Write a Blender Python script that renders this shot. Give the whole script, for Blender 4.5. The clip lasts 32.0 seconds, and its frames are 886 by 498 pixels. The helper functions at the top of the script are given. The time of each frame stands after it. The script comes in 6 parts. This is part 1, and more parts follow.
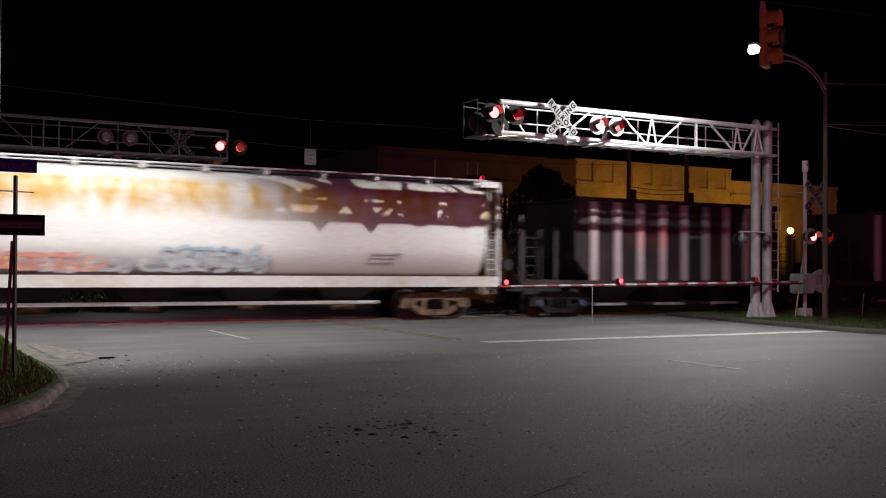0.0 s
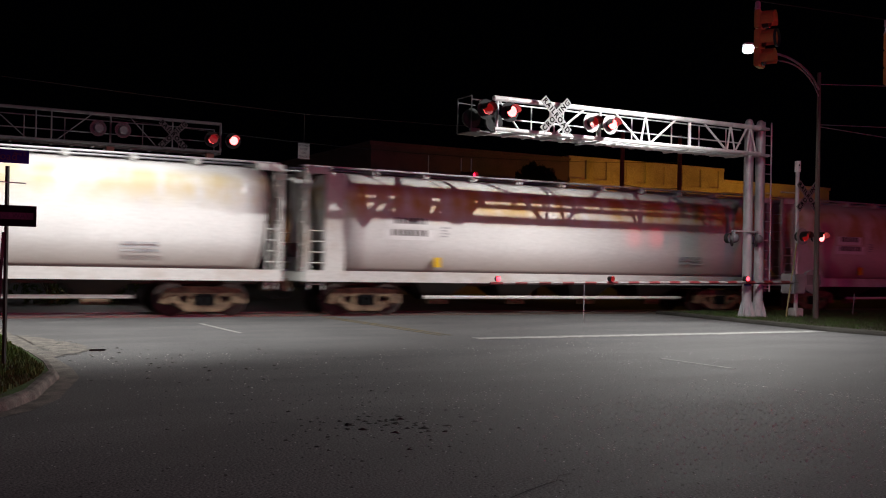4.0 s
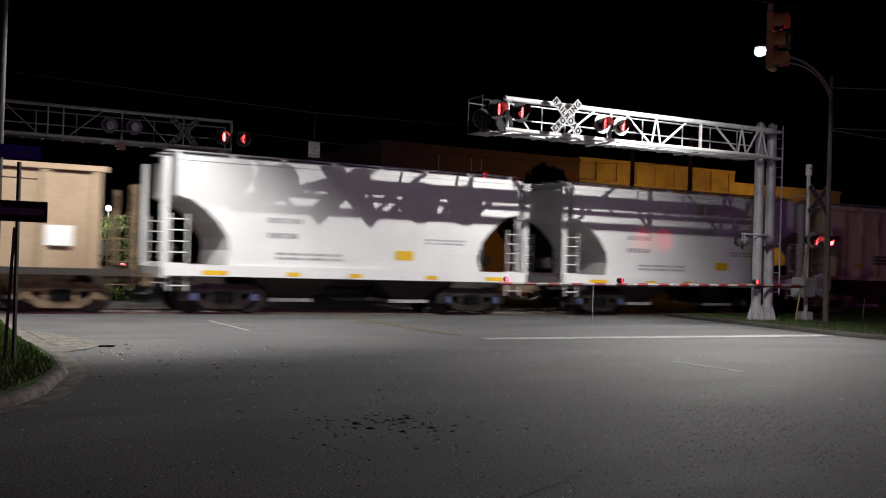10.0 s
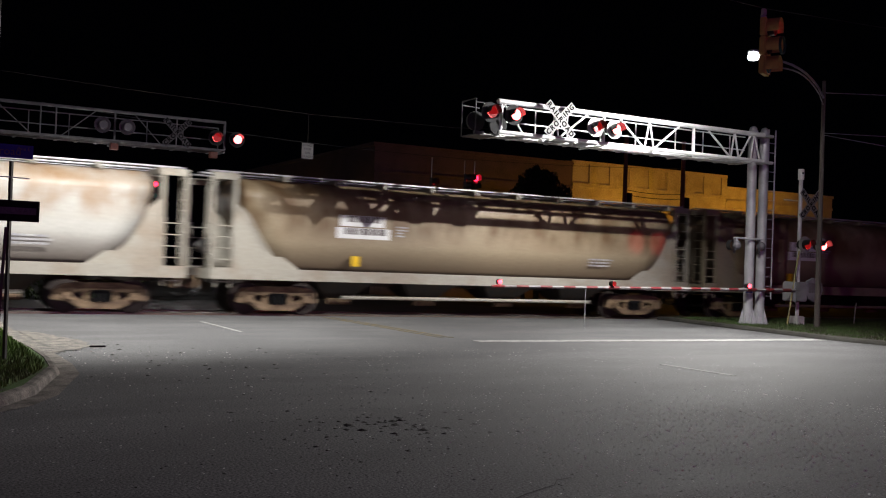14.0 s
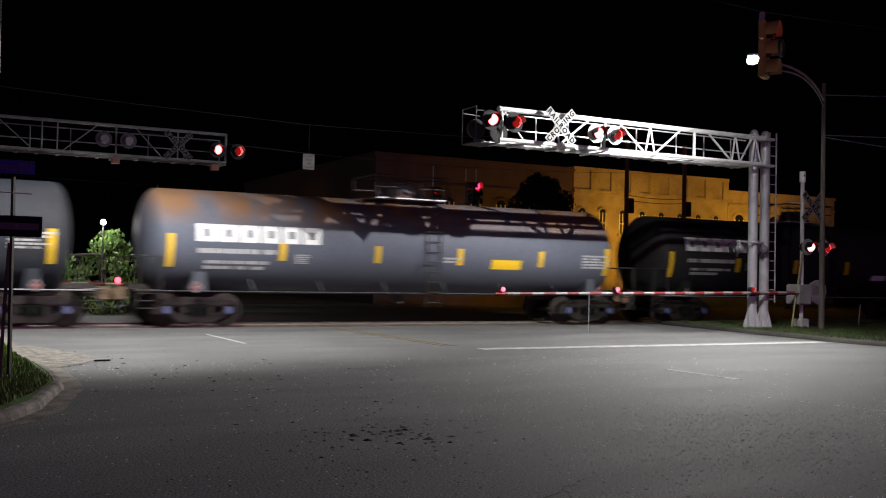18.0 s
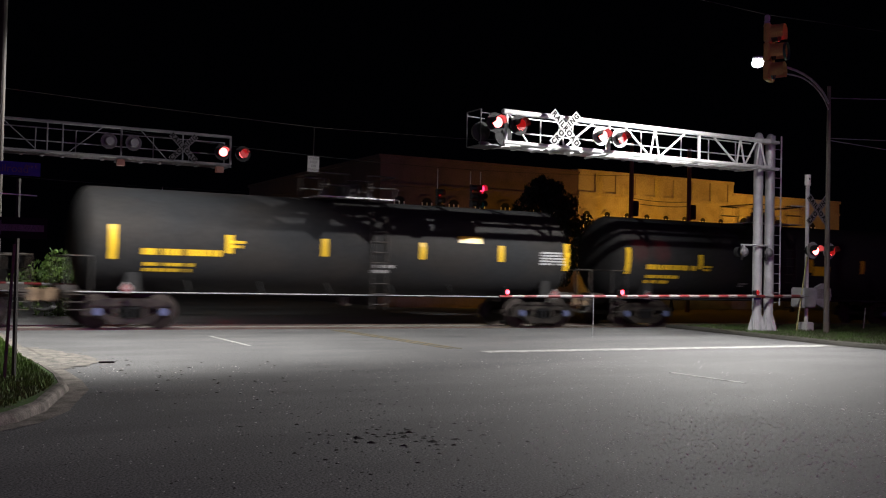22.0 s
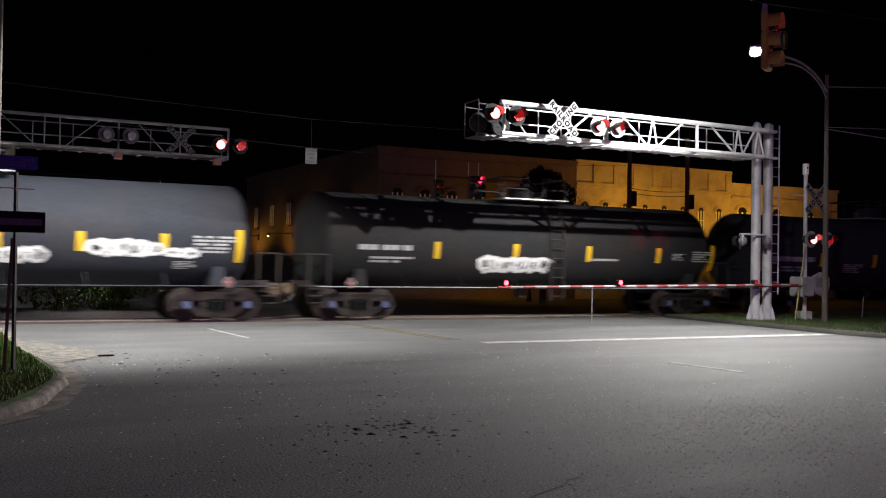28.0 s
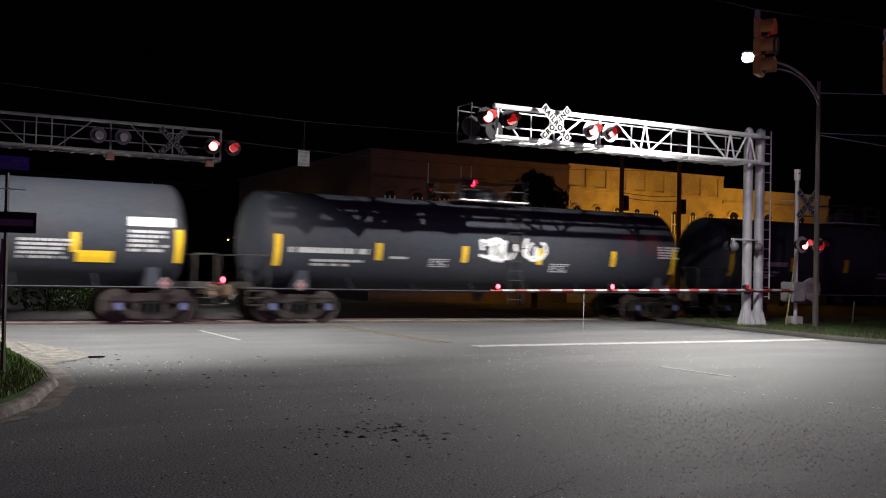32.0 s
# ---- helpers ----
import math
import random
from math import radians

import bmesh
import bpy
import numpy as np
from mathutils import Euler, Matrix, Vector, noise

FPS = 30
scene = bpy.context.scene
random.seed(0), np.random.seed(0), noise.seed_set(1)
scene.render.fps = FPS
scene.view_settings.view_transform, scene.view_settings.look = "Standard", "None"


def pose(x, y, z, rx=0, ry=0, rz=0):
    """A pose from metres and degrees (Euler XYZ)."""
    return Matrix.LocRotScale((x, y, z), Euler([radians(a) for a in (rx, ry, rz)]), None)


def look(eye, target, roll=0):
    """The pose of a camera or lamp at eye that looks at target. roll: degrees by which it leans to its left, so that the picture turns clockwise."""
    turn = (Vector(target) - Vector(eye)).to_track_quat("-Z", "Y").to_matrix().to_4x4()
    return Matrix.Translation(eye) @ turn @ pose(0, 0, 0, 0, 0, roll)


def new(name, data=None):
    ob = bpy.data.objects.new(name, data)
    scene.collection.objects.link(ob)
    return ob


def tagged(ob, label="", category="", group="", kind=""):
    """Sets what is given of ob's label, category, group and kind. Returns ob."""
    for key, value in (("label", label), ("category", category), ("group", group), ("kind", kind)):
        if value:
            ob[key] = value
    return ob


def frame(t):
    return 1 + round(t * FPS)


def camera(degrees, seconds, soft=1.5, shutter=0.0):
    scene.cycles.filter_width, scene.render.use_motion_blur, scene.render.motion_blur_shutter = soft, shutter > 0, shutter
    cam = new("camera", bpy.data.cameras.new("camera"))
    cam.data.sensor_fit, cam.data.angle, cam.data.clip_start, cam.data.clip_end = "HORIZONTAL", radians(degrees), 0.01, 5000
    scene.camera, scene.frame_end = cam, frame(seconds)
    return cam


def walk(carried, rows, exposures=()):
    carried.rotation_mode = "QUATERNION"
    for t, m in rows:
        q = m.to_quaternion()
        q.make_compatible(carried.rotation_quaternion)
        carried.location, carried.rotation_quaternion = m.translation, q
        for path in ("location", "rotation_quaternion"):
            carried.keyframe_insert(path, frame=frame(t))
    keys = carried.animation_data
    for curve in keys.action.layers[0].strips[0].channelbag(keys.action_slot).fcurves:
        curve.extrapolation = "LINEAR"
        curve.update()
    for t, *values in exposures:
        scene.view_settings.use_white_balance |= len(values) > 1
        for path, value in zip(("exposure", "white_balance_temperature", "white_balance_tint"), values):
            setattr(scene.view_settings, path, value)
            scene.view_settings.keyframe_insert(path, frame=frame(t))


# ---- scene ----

# World: x runs along the railway, y across it (towards the far side), z up; the camera stands at x = y = 0.
cam = camera(48.0, 32.0, soft=1.1, shutter=0.55)
# seconds, yaw, pitch, roll of a phone held by hand on one spot
PATH = [
    (0, -28.00, 1.07, -0.50), (0.5, -28.16, 1.04, -0.55), (1, -28.24, 1.09, -0.56), (1.5, -28.38, 1.00, -0.67),
    (2, -28.54, 0.94, -0.83), (2.5, -28.69, 0.95, -0.92), (3, -28.59, 0.90, -1.01), (3.5, -28.47, 0.85, -1.13),
    (4, -28.44, 0.84, -1.16), (4.5, -28.56, 0.96, -1.33), (6.5, -28.35, 1.21, -1.54), (7, -28.26, 1.23, -1.63),
    (7.5, -28.18, 1.17, -1.63), (8, -28.08, 1.08, -1.66), (8.5, -28.13, 0.99, -1.61), (9, -27.99, 0.98, -1.64),
    (9.5, -27.96, 0.89, -1.68), (10, -27.92, 0.82, -1.76), (10.5, -27.74, 0.83, -1.84), (11, -27.69, 0.67, -1.84),
    (11.5, -27.68, 0.51, -1.89), (12, -27.74, 0.81, -1.97), (12.5, -27.82, 0.94, -2.05), (13, -27.93, 0.88, -2.10),
    (13.5, -28.02, 0.94, -2.17), (14, -28.34, 0.96, -2.11), (14.5, -28.51, 1.15, -1.93), (16.5, -28.39, 1.64, -1.38),
    (17, -28.35, 1.56, -1.35), (17.5, -28.31, 1.48, -1.29), (18, -28.17, 1.44, -1.17), (18.5, -27.94, 1.37, -1.05),
    (19, -27.73, 1.30, -1.00), (19.5, -27.82, 1.26, -1.01), (20, -27.91, 1.27, -1.19), (20.5, -28.02, 1.39, -1.31),
    (21, -28.07, 1.58, -1.33), (21.5, -28.08, 1.60, -1.36), (22, -27.92, 1.58, -1.29), (22.5, -27.37, 1.70, -1.18),
    (23, -26.68, 2.04, -1.18), (23.5, -26.21, 2.04, -1.23), (24, -26.14, 1.89, -1.33), (24.5, -25.91, 1.65, -1.27),
    (25, -25.48, 1.67, -1.23), (25.5, -25.04, 1.50, -1.24), (27.5, -27.30, 1.24, -1.08), (28, -28.00, 1.08, -0.93),
    (28.5, -28.11, 1.17, -0.81), (29, -28.26, 1.20, -0.95), (29.5, -28.33, 1.20, -1.12), (30, -28.39, 1.07, -1.25),
    (30.5, -28.21, 1.05, -1.30), (31, -28.18, 0.99, -1.30), (31.5, -28.37, 1.07, -1.29), (32, -28.46, 1.27, -1.28),
]

walk(cam, [(t, pose(0, 0, 1.6, 90 + p, r, w)) for t, w, p, r in PATH], [(0.0, -0.12), (9.0, 0.0), (13.0, 0.5), (19.0, 0.6), (25.0, 0.88), (32.0, 0.88)])

# ---- light ----
world = bpy.data.worlds.new("night_sky")
scene.world = world
world.use_nodes = True
world.node_tree.nodes["Background"].inputs[0].default_value = (0.006, 0.007, 0.014, 1)
world.node_tree.nodes["Background"].inputs[1].default_value = 0.02


def lamp(name, kind, place, power, colour, aim=None, size=0.15, cone=150, blend=0.6):
    data = bpy.data.lights.new(name, kind)
    data.energy, data.color = power, colour
    data.shadow_soft_size = size
    if kind == "SPOT":
        data.spot_size, data.spot_blend = radians(cone), blend
    ob = new(name, data)
    ob.matrix_world = look(place, aim) if aim else Matrix.Translation(place)
    return ob


COOL, SODIUM, RED = (1.0, 0.98, 0.945), (1.0, 0.47, 0.04), (1.0, 0.03, 0.07)
PURPLE = (0.58, 0.24, 1.0)
LAMP_A, LAMP_B = (4.1, 21.5, 7.6), (19.25, 19.05, 7.27)
lamp("street_light_a", "SPOT", (4.1, 21.5, 7.31), 3500, COOL, (2.9, 23.9, 0.0), 0.08, 132, 0.5)
lamp("street_light_b", "SPOT", (19.25, 19.05, 7.265), 7200, COOL, (14.8, 21.4, 0), 0.04, 164, 0.75)
lamp("street_light_b_spill", "SPOT", (19.25, 19.05, 7.262), 900, COOL, (19.3, 18.9, 0), 0.04, 174, 0.2)
for sx, sz, sw, up in ((27.9, 2.4, 130, 0.6), (37.2, 3.6, 420, 2.6), (46.5, 4.0, 420, 2.6)):
    lamp("sodium_light", "SPOT", (sx, 43.35, sz), sw, SODIUM, (sx, 47.0, sz + up), 0.10, 156, 0.3)
for fx, tx in ((22.82, 21.95), (23.86, 22.9)):
    lamp("flasher_glow", "SPOT", (fx, 23.3, 2.58), 190, RED, (tx, 26.9, 2.62), 0.05, 15, 1.0)
# Made-up amber lamps that brighten the side wall of the corner building
for sy in (52.0, 60.0, 67.0):
    lamp("sodium_light", "SPOT", (19.5, sy, 3.35), 90, SODIUM, (21.1, sy, 4.6), 0.08, 160, 0.4)
lamp("yard_light", "POINT", (5.6, 34.6, 3.1), 110, COOL, None, 0.08)
# Unseen lamp behind the camera, assumed from the purple tint; its place is fitted
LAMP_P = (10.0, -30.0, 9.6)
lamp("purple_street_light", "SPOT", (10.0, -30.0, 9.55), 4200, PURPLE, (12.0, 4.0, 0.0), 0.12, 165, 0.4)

# ---- materials ----


def mat(name, colour, rough=0.6, metal=0.0, vary=0.25, scale=6.0, second=None, amount=0.5, stretch=(1, 1, 1), bump=0.15, fine=60.0, glow=None, strength=0.0, space="Object"):
    """A procedural surface: base colour, a second colour in patches, grain and bump."""
    m = bpy.data.materials.new(name)
    m.use_nodes = True
    t = m.node_tree
    bsdf = t.nodes["Principled BSDF"]
    co = t.nodes.new("ShaderNodeTexCoord")
    mp = t.nodes.new("ShaderNodeMapping")
    mp.inputs["Scale"].default_value = stretch
    t.links.new(co.outputs[space], mp.inputs[0])
    big = t.nodes.new("ShaderNodeTexNoise")
    big.inputs["Scale"].default_value, big.inputs["Detail"].default_value = scale, 6
    t.links.new(mp.outputs[0], big.inputs["Vector"])
    small = t.nodes.new("ShaderNodeTexNoise")
    small.inputs["Scale"].default_value, small.inputs["Detail"].default_value = fine, 3
    t.links.new(co.outputs[space], small.inputs["Vector"])
    ramp = t.nodes.new("ShaderNodeValToRGB")
    c2 = second or tuple(c * (1 - vary) for c in colour)
    ramp.color_ramp.elements[0].position, ramp.color_ramp.elements[1].position = amount - 0.12, amount + 0.12
    ramp.color_ramp.elements[0].color, ramp.color_ramp.elements[1].color = (*c2, 1), (*colour, 1)
    t.links.new(big.outputs[0], ramp.inputs[0])
    mul = t.nodes.new("ShaderNodeMix")
    mul.data_type, mul.blend_type = "RGBA", "MULTIPLY"
    mul.inputs["Factor"].default_value = 1.0
    grain = t.nodes.new("ShaderNodeMapRange")
    grain.inputs["From Min"].default_value, grain.inputs["From Max"].default_value = 0.3, 0.7
    grain.inputs["To Min"].default_value, grain.inputs["To Max"].default_value = 1 - vary, 1 + vary * 0.6
    t.links.new(small.outputs[0], grain.inputs["Value"])
    t.links.new(ramp.outputs[0], mul.inputs["A"])
    t.links.new(grain.outputs[0], mul.inputs["B"])
    t.links.new(mul.outputs["Result"], bsdf.inputs["Base Color"])
    rr = t.nodes.new("ShaderNodeMapRange")
    rr.inputs["To Min"].default_value, rr.inputs["To Max"].default_value = max(0.02, rough - 0.12), min(1, rough + 0.12)
    t.links.new(big.outputs[0], rr.inputs["Value"])
    t.links.new(rr.outputs[0], bsdf.inputs["Roughness"])
    bsdf.inputs["Metallic"].default_value = metal
    if bump:
        b = t.nodes.new("ShaderNodeBump")
        b.inputs["Strength"].default_value, b.inputs["Distance"].default_value = bump, 0.02
        t.links.new(small.outputs[0], b.inputs["Height"])
        t.links.new(b.outputs[0], bsdf.inputs["Normal"])
    if glow:
        bsdf.inputs["Emission Color"].default_value = (*glow, 1)
        bsdf.inputs["Emission Strength"].default_value = strength
    return m


ASPHALT = mat("asphalt", (0.15, 0.15, 0.152), 0.8, 0, 1.0, 0.6, (0.10, 0.10, 0.103), 0.5, (0.5, 1.4, 1), bump=0.3, fine=48)
SOIL = mat("soil", (0.05, 0.045, 0.035), 0.95, 0, 0.4, 0.8, bump=0.4)
GRASS_BED = mat("grass_bed", (0.06, 0.13, 0.018), 0.95, 0, 0.5, 3, (0.05, 0.045, 0.02), 0.4, bump=0.6)
GRASS = mat("grass", (0.085, 0.17, 0.014), 0.75, 0, 0.35, 2, (0.06, 0.10, 0.016), 0.45, bump=0)
DARKGRASS = mat("dark_grass", (0.05, 0.105, 0.016), 0.85, 0, 0.4, 2, (0.035, 0.04, 0.014), 0.5, bump=0)
CONCRETE = mat("concrete", (0.30, 0.28, 0.25), 0.85, 0, 0.3, 2.5, (0.18, 0.165, 0.145), 0.45, bump=0.3)
GALV = mat("galvanised_steel", (0.44, 0.44, 0.46), 0.5, 0.3, 0.15, 3, (0.34, 0.34, 0.36), 0.5, bump=0.05)
ALU = mat("aluminium", (0.62, 0.62, 0.625), 0.5, 0.15, 0.12, 4, (0.50, 0.50, 0.505), 0.45, bump=0.05)
DARK = mat("dark_steel", (0.035, 0.033, 0.032), 0.6, 0.3, 0.3, 4, (0.05, 0.035, 0.025), 0.45, bump=0.1)
BLACK = mat("black_paint", (0.012, 0.012, 0.013), 0.45, 0, 0.2, 3, bump=0.05)
RUSTY = mat("rusty_steel", (0.24, 0.165, 0.10), 0.8, 0.1, 0.35, 5, (0.09, 0.055, 0.035), 0.5, bump=0.3)
WHEEL = mat("wheel_steel", (0.045, 0.035, 0.03), 0.6, 0.3, 0.3, 6, (0.025, 0.018, 0.015), 0.5, bump=0.15)
WHITE = mat("white_paint", (0.78, 0.78, 0.76), 0.5, 0, 0.12, 3, bump=0.04)
ROADWHITE = mat("road_marking", (0.40, 0.40, 0.385), 0.7, 0, 0.4, 5, (0.17, 0.17, 0.165), 0.45, bump=0.3)
ROADYELLOW = mat("faded_yellow_marking", (0.22, 0.16, 0.05), 0.8, 0, 0.4, 4, (0.09, 0.08, 0.06), 0.55, bump=0.3)
REDREFL = mat("red_sheeting", (0.17, 0.018, 0.022), 0.4, 0, 0.1, 5, bump=0)
WOOD = mat("creosoted_wood", (0.20, 0.13, 0.085), 0.9, 0, 0.35, 2, (0.12, 0.08, 0.05), 0.5, (8, 8, 0.6), 0.35)
YELLOWDECAL = mat("yellow_reflective_decal", (0.80, 0.50, 0.02), 0.35, 0, 0.1, 6, bump=0)
WHITEDECAL = mat("white_decal", (0.80, 0.80, 0.80), 0.4, 0, 0.1, 6, bump=0)
LETTERWHITE = mat("worn_white_lettering", (0.50, 0.50, 0.51), 0.5, 0, 0.2, 6, bump=0)
BLACKDECAL = mat("black_decal", (0.03, 0.03, 0.035), 0.5, 0, 0.2, 6, bump=0)
LETTERBLACK = mat("sign_lettering_black", (0.008, 0.008, 0.009), 0.9, 0, 0.2, 6, bump=0)
# Leaf green darkened so that the trees look unlit; LEAF is the lit green
LEAF_DARK = mat("shaded_leaf", (0.015, 0.025, 0.008), 0.8, 0, 0.3, 3, (0.010, 0.018, 0.006), 0.5, bump=0)
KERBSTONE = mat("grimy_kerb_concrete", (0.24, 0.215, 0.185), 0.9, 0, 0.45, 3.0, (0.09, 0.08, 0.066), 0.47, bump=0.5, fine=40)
# Right kerb: the shade on its face is put into the colour
SHADEDKERB = mat("shaded_kerb_concrete", (0.04, 0.038, 0.032), 0.95, 0, 0.4, 2.0, (0.02, 0.018, 0.015), 0.5, bump=0.5, fine=40)
YELLOWGUARD = mat("dull_yellow_plastic", (0.36, 0.32, 0.14), 0.6, 0, 0.2, 4, bump=0.02)
TEXTGREY = mat("faded_grey_lettering", (0.16, 0.14, 0.14), 0.6, 0, 0.2, 6, bump=0)
GREASY = mat("greasy_steel", (0.038, 0.032, 0.028), 0.35, 0.3, 0.35, 5, (0.010, 0.009, 0.008), 0.5, bump=0.3)
DARKPOLE = mat("dark_weathered_wood", (0.055, 0.042, 0.034), 0.8, 0, 0.4, 2, (0.11, 0.095, 0.085), 0.62, (8, 8, 0.6), 0.35)
BEARINGBLUE = mat("blue_bearing_cap", (0.10, 0.12, 0.24), 0.4, 0.2, 0.2, 5, bump=0.05)
BLACKWOOD = mat("blackish_wood", (0.025, 0.018, 0.014), 0.9, 0, 0.35, 2, (0.015, 0.011, 0.009), 0.5, (8, 8, 0.6), 0.35)
BALLAST = mat("ballast", (0.10, 0.092, 0.085), 0.95, 0, 0.5, 14, (0.05, 0.046, 0.043), 0.5, bump=0.8, fine=30)
RAIL = mat("rail_steel", (0.22, 0.18, 0.15), 0.4, 0.7, 0.2, 4, bump=0.1)
SIGNWHITE = mat("weathered_white_sheeting", (0.20, 0.20, 0.20), 0.6, 0, 0.15, 4, bump=0.02)
GATEWHITE = mat("dull_white_sheeting", (0.27, 0.26, 0.26), 0.6, 0, 0.2, 4, bump=0.02)
# White sheeting darkened for signs that stand in weak light
GATEGREY = mat("dim_white_sheeting", (0.11, 0.105, 0.115), 0.7, 0, 0.25, 4, bump=0.02)
SIGNBLUE = mat("sign_blue", (0.012, 0.02, 0.20), 0.4, 0, 0.1, 5, bump=0)
BRICK = mat("painted_brick", (0.42, 0.36, 0.26), 0.85, 0, 0.25, 1.2, (0.33, 0.27, 0.19), 0.45, bump=0.3, fine=14)
BRICK2 = mat("dull_brick", (0.095, 0.062, 0.075), 0.85, 0, 0.3, 1.2, (0.065, 0.045, 0.055), 0.45, bump=0.3, fine=14)
GLASS = mat("dark_window_glass", (0.01, 0.011, 0.013), 0.3, 0, 0.1, 2, bump=0)
LEAF = mat("leaf", (0.10, 0.17, 0.025), 0.6, 0, 0.3, 3, (0.035, 0.07, 0.015), 0.5, bump=0)
BARK = mat("bark", (0.09, 0.065, 0.045), 0.9, 0, 0.4, 5, bump=0.5)
LAMPGLOW = mat("led_lens", (0.9, 0.9, 0.9), 0.4, glow=(0.95, 0.98, 1.0), strength=60, bump=0)
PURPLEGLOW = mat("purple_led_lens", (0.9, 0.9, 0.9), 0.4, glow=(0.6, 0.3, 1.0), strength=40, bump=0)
SODIUMGLOW = mat("sodium_globe", (0.9, 0.8, 0.6), 0.4, glow=(1.0, 0.55, 0.08), strength=14, bump=0)
REDGLOW = mat("lit_red_lens", (0.8, 0.05, 0.03), 0.3, glow=(1.0, 0.10, 0.10), strength=9, bump=0)
SIGNALRED = mat("lit_signal_lens", (0.8, 0.03, 0.03), 0.3, glow=(1.0, 0.012, 0.04), strength=7, bump=0)
GATEGLOW = mat("lit_gate_lens", (0.8, 0.03, 0.03), 0.3, glow=(1.0, 0.035, 0.055), strength=8, bump=0)
# Steel colours darkened for parts that get little light, as the far gantry
GALVFAR = mat("dim_galvanised_steel", (0.17, 0.165, 0.18), 0.6, 0.2, 0.2, 3, (0.12, 0.115, 0.13), 0.5, bump=0.05)
GALVDARK = mat("dim_steel", (0.07, 0.066, 0.076), 0.6, 0.2, 0.2, 3, (0.045, 0.042, 0.05), 0.5, bump=0.05)
# Lens of the added, unseen red lamp that tints the first seconds
STANDINGLOW = mat("lit_stand_in_lens", (0.8, 0.03, 0.03), 0.3, glow=(1.0, 0.03, 0.08), strength=5200, bump=0)
REDDARK = mat("dark_red_lens", (0.03, 0.004, 0.004), 0.3, 0, 0.2, 5, bump=0)
# Lens of a lamp that is off, with a faint red glow added
REDDIM = mat("faint_red_lens", (0.08, 0.004, 0.004), 0.35, glow=(1.0, 0.02, 0.02), strength=0.18, bump=0)
AMBERGLOW = mat("lit_amber_lens", (0.8, 0.4, 0.03), 0.3, glow=(1.0, 0.40, 0.02), strength=6, bump=0)
DISC = mat("flasher_disc_pale", (0.34, 0.34, 0.33), 0.5, 0, 0.15, 5, bump=0.03)
DISC_DARK = mat("flasher_disc_dark", (0.018, 0.018, 0.02), 0.9, 0, 0.2, 5, bump=0.03)
TAGORANGE = mat("orange_tag", (0.16, 0.045, 0.03), 0.6, 0, 0.2, 5, bump=0)
GREENDIM = mat("dark_green_lens", (0.01, 0.10, 0.08), 0.25, 0, 0.1, 5, bump=0)
GLINTGRIT = mat("grit_and_glint_white", (0.9, 0.9, 0.87), 0.4, 0, 0.2, 9, bump=0)
CLOD = mat("dark_clod", (0.02, 0.018, 0.015), 0.95, 0, 0.4, 9, bump=0.3)
DIRT = mat("pale_dirt", (0.26, 0.235, 0.20), 0.95, 0, 0.5, 5.0, (0.12, 0.115, 0.105), 0.52, bump=0.6)
VISORGREEN = mat("dark_green_rim", (0.015, 0.07, 0.055), 0.5, 0, 0.2, 4, bump=0.05)
SIGNALYELLOW = mat("signal_housing_yellow", (0.52, 0.37, 0.10), 0.5, 0, 0.2, 4, bump=0.05)

# car paints


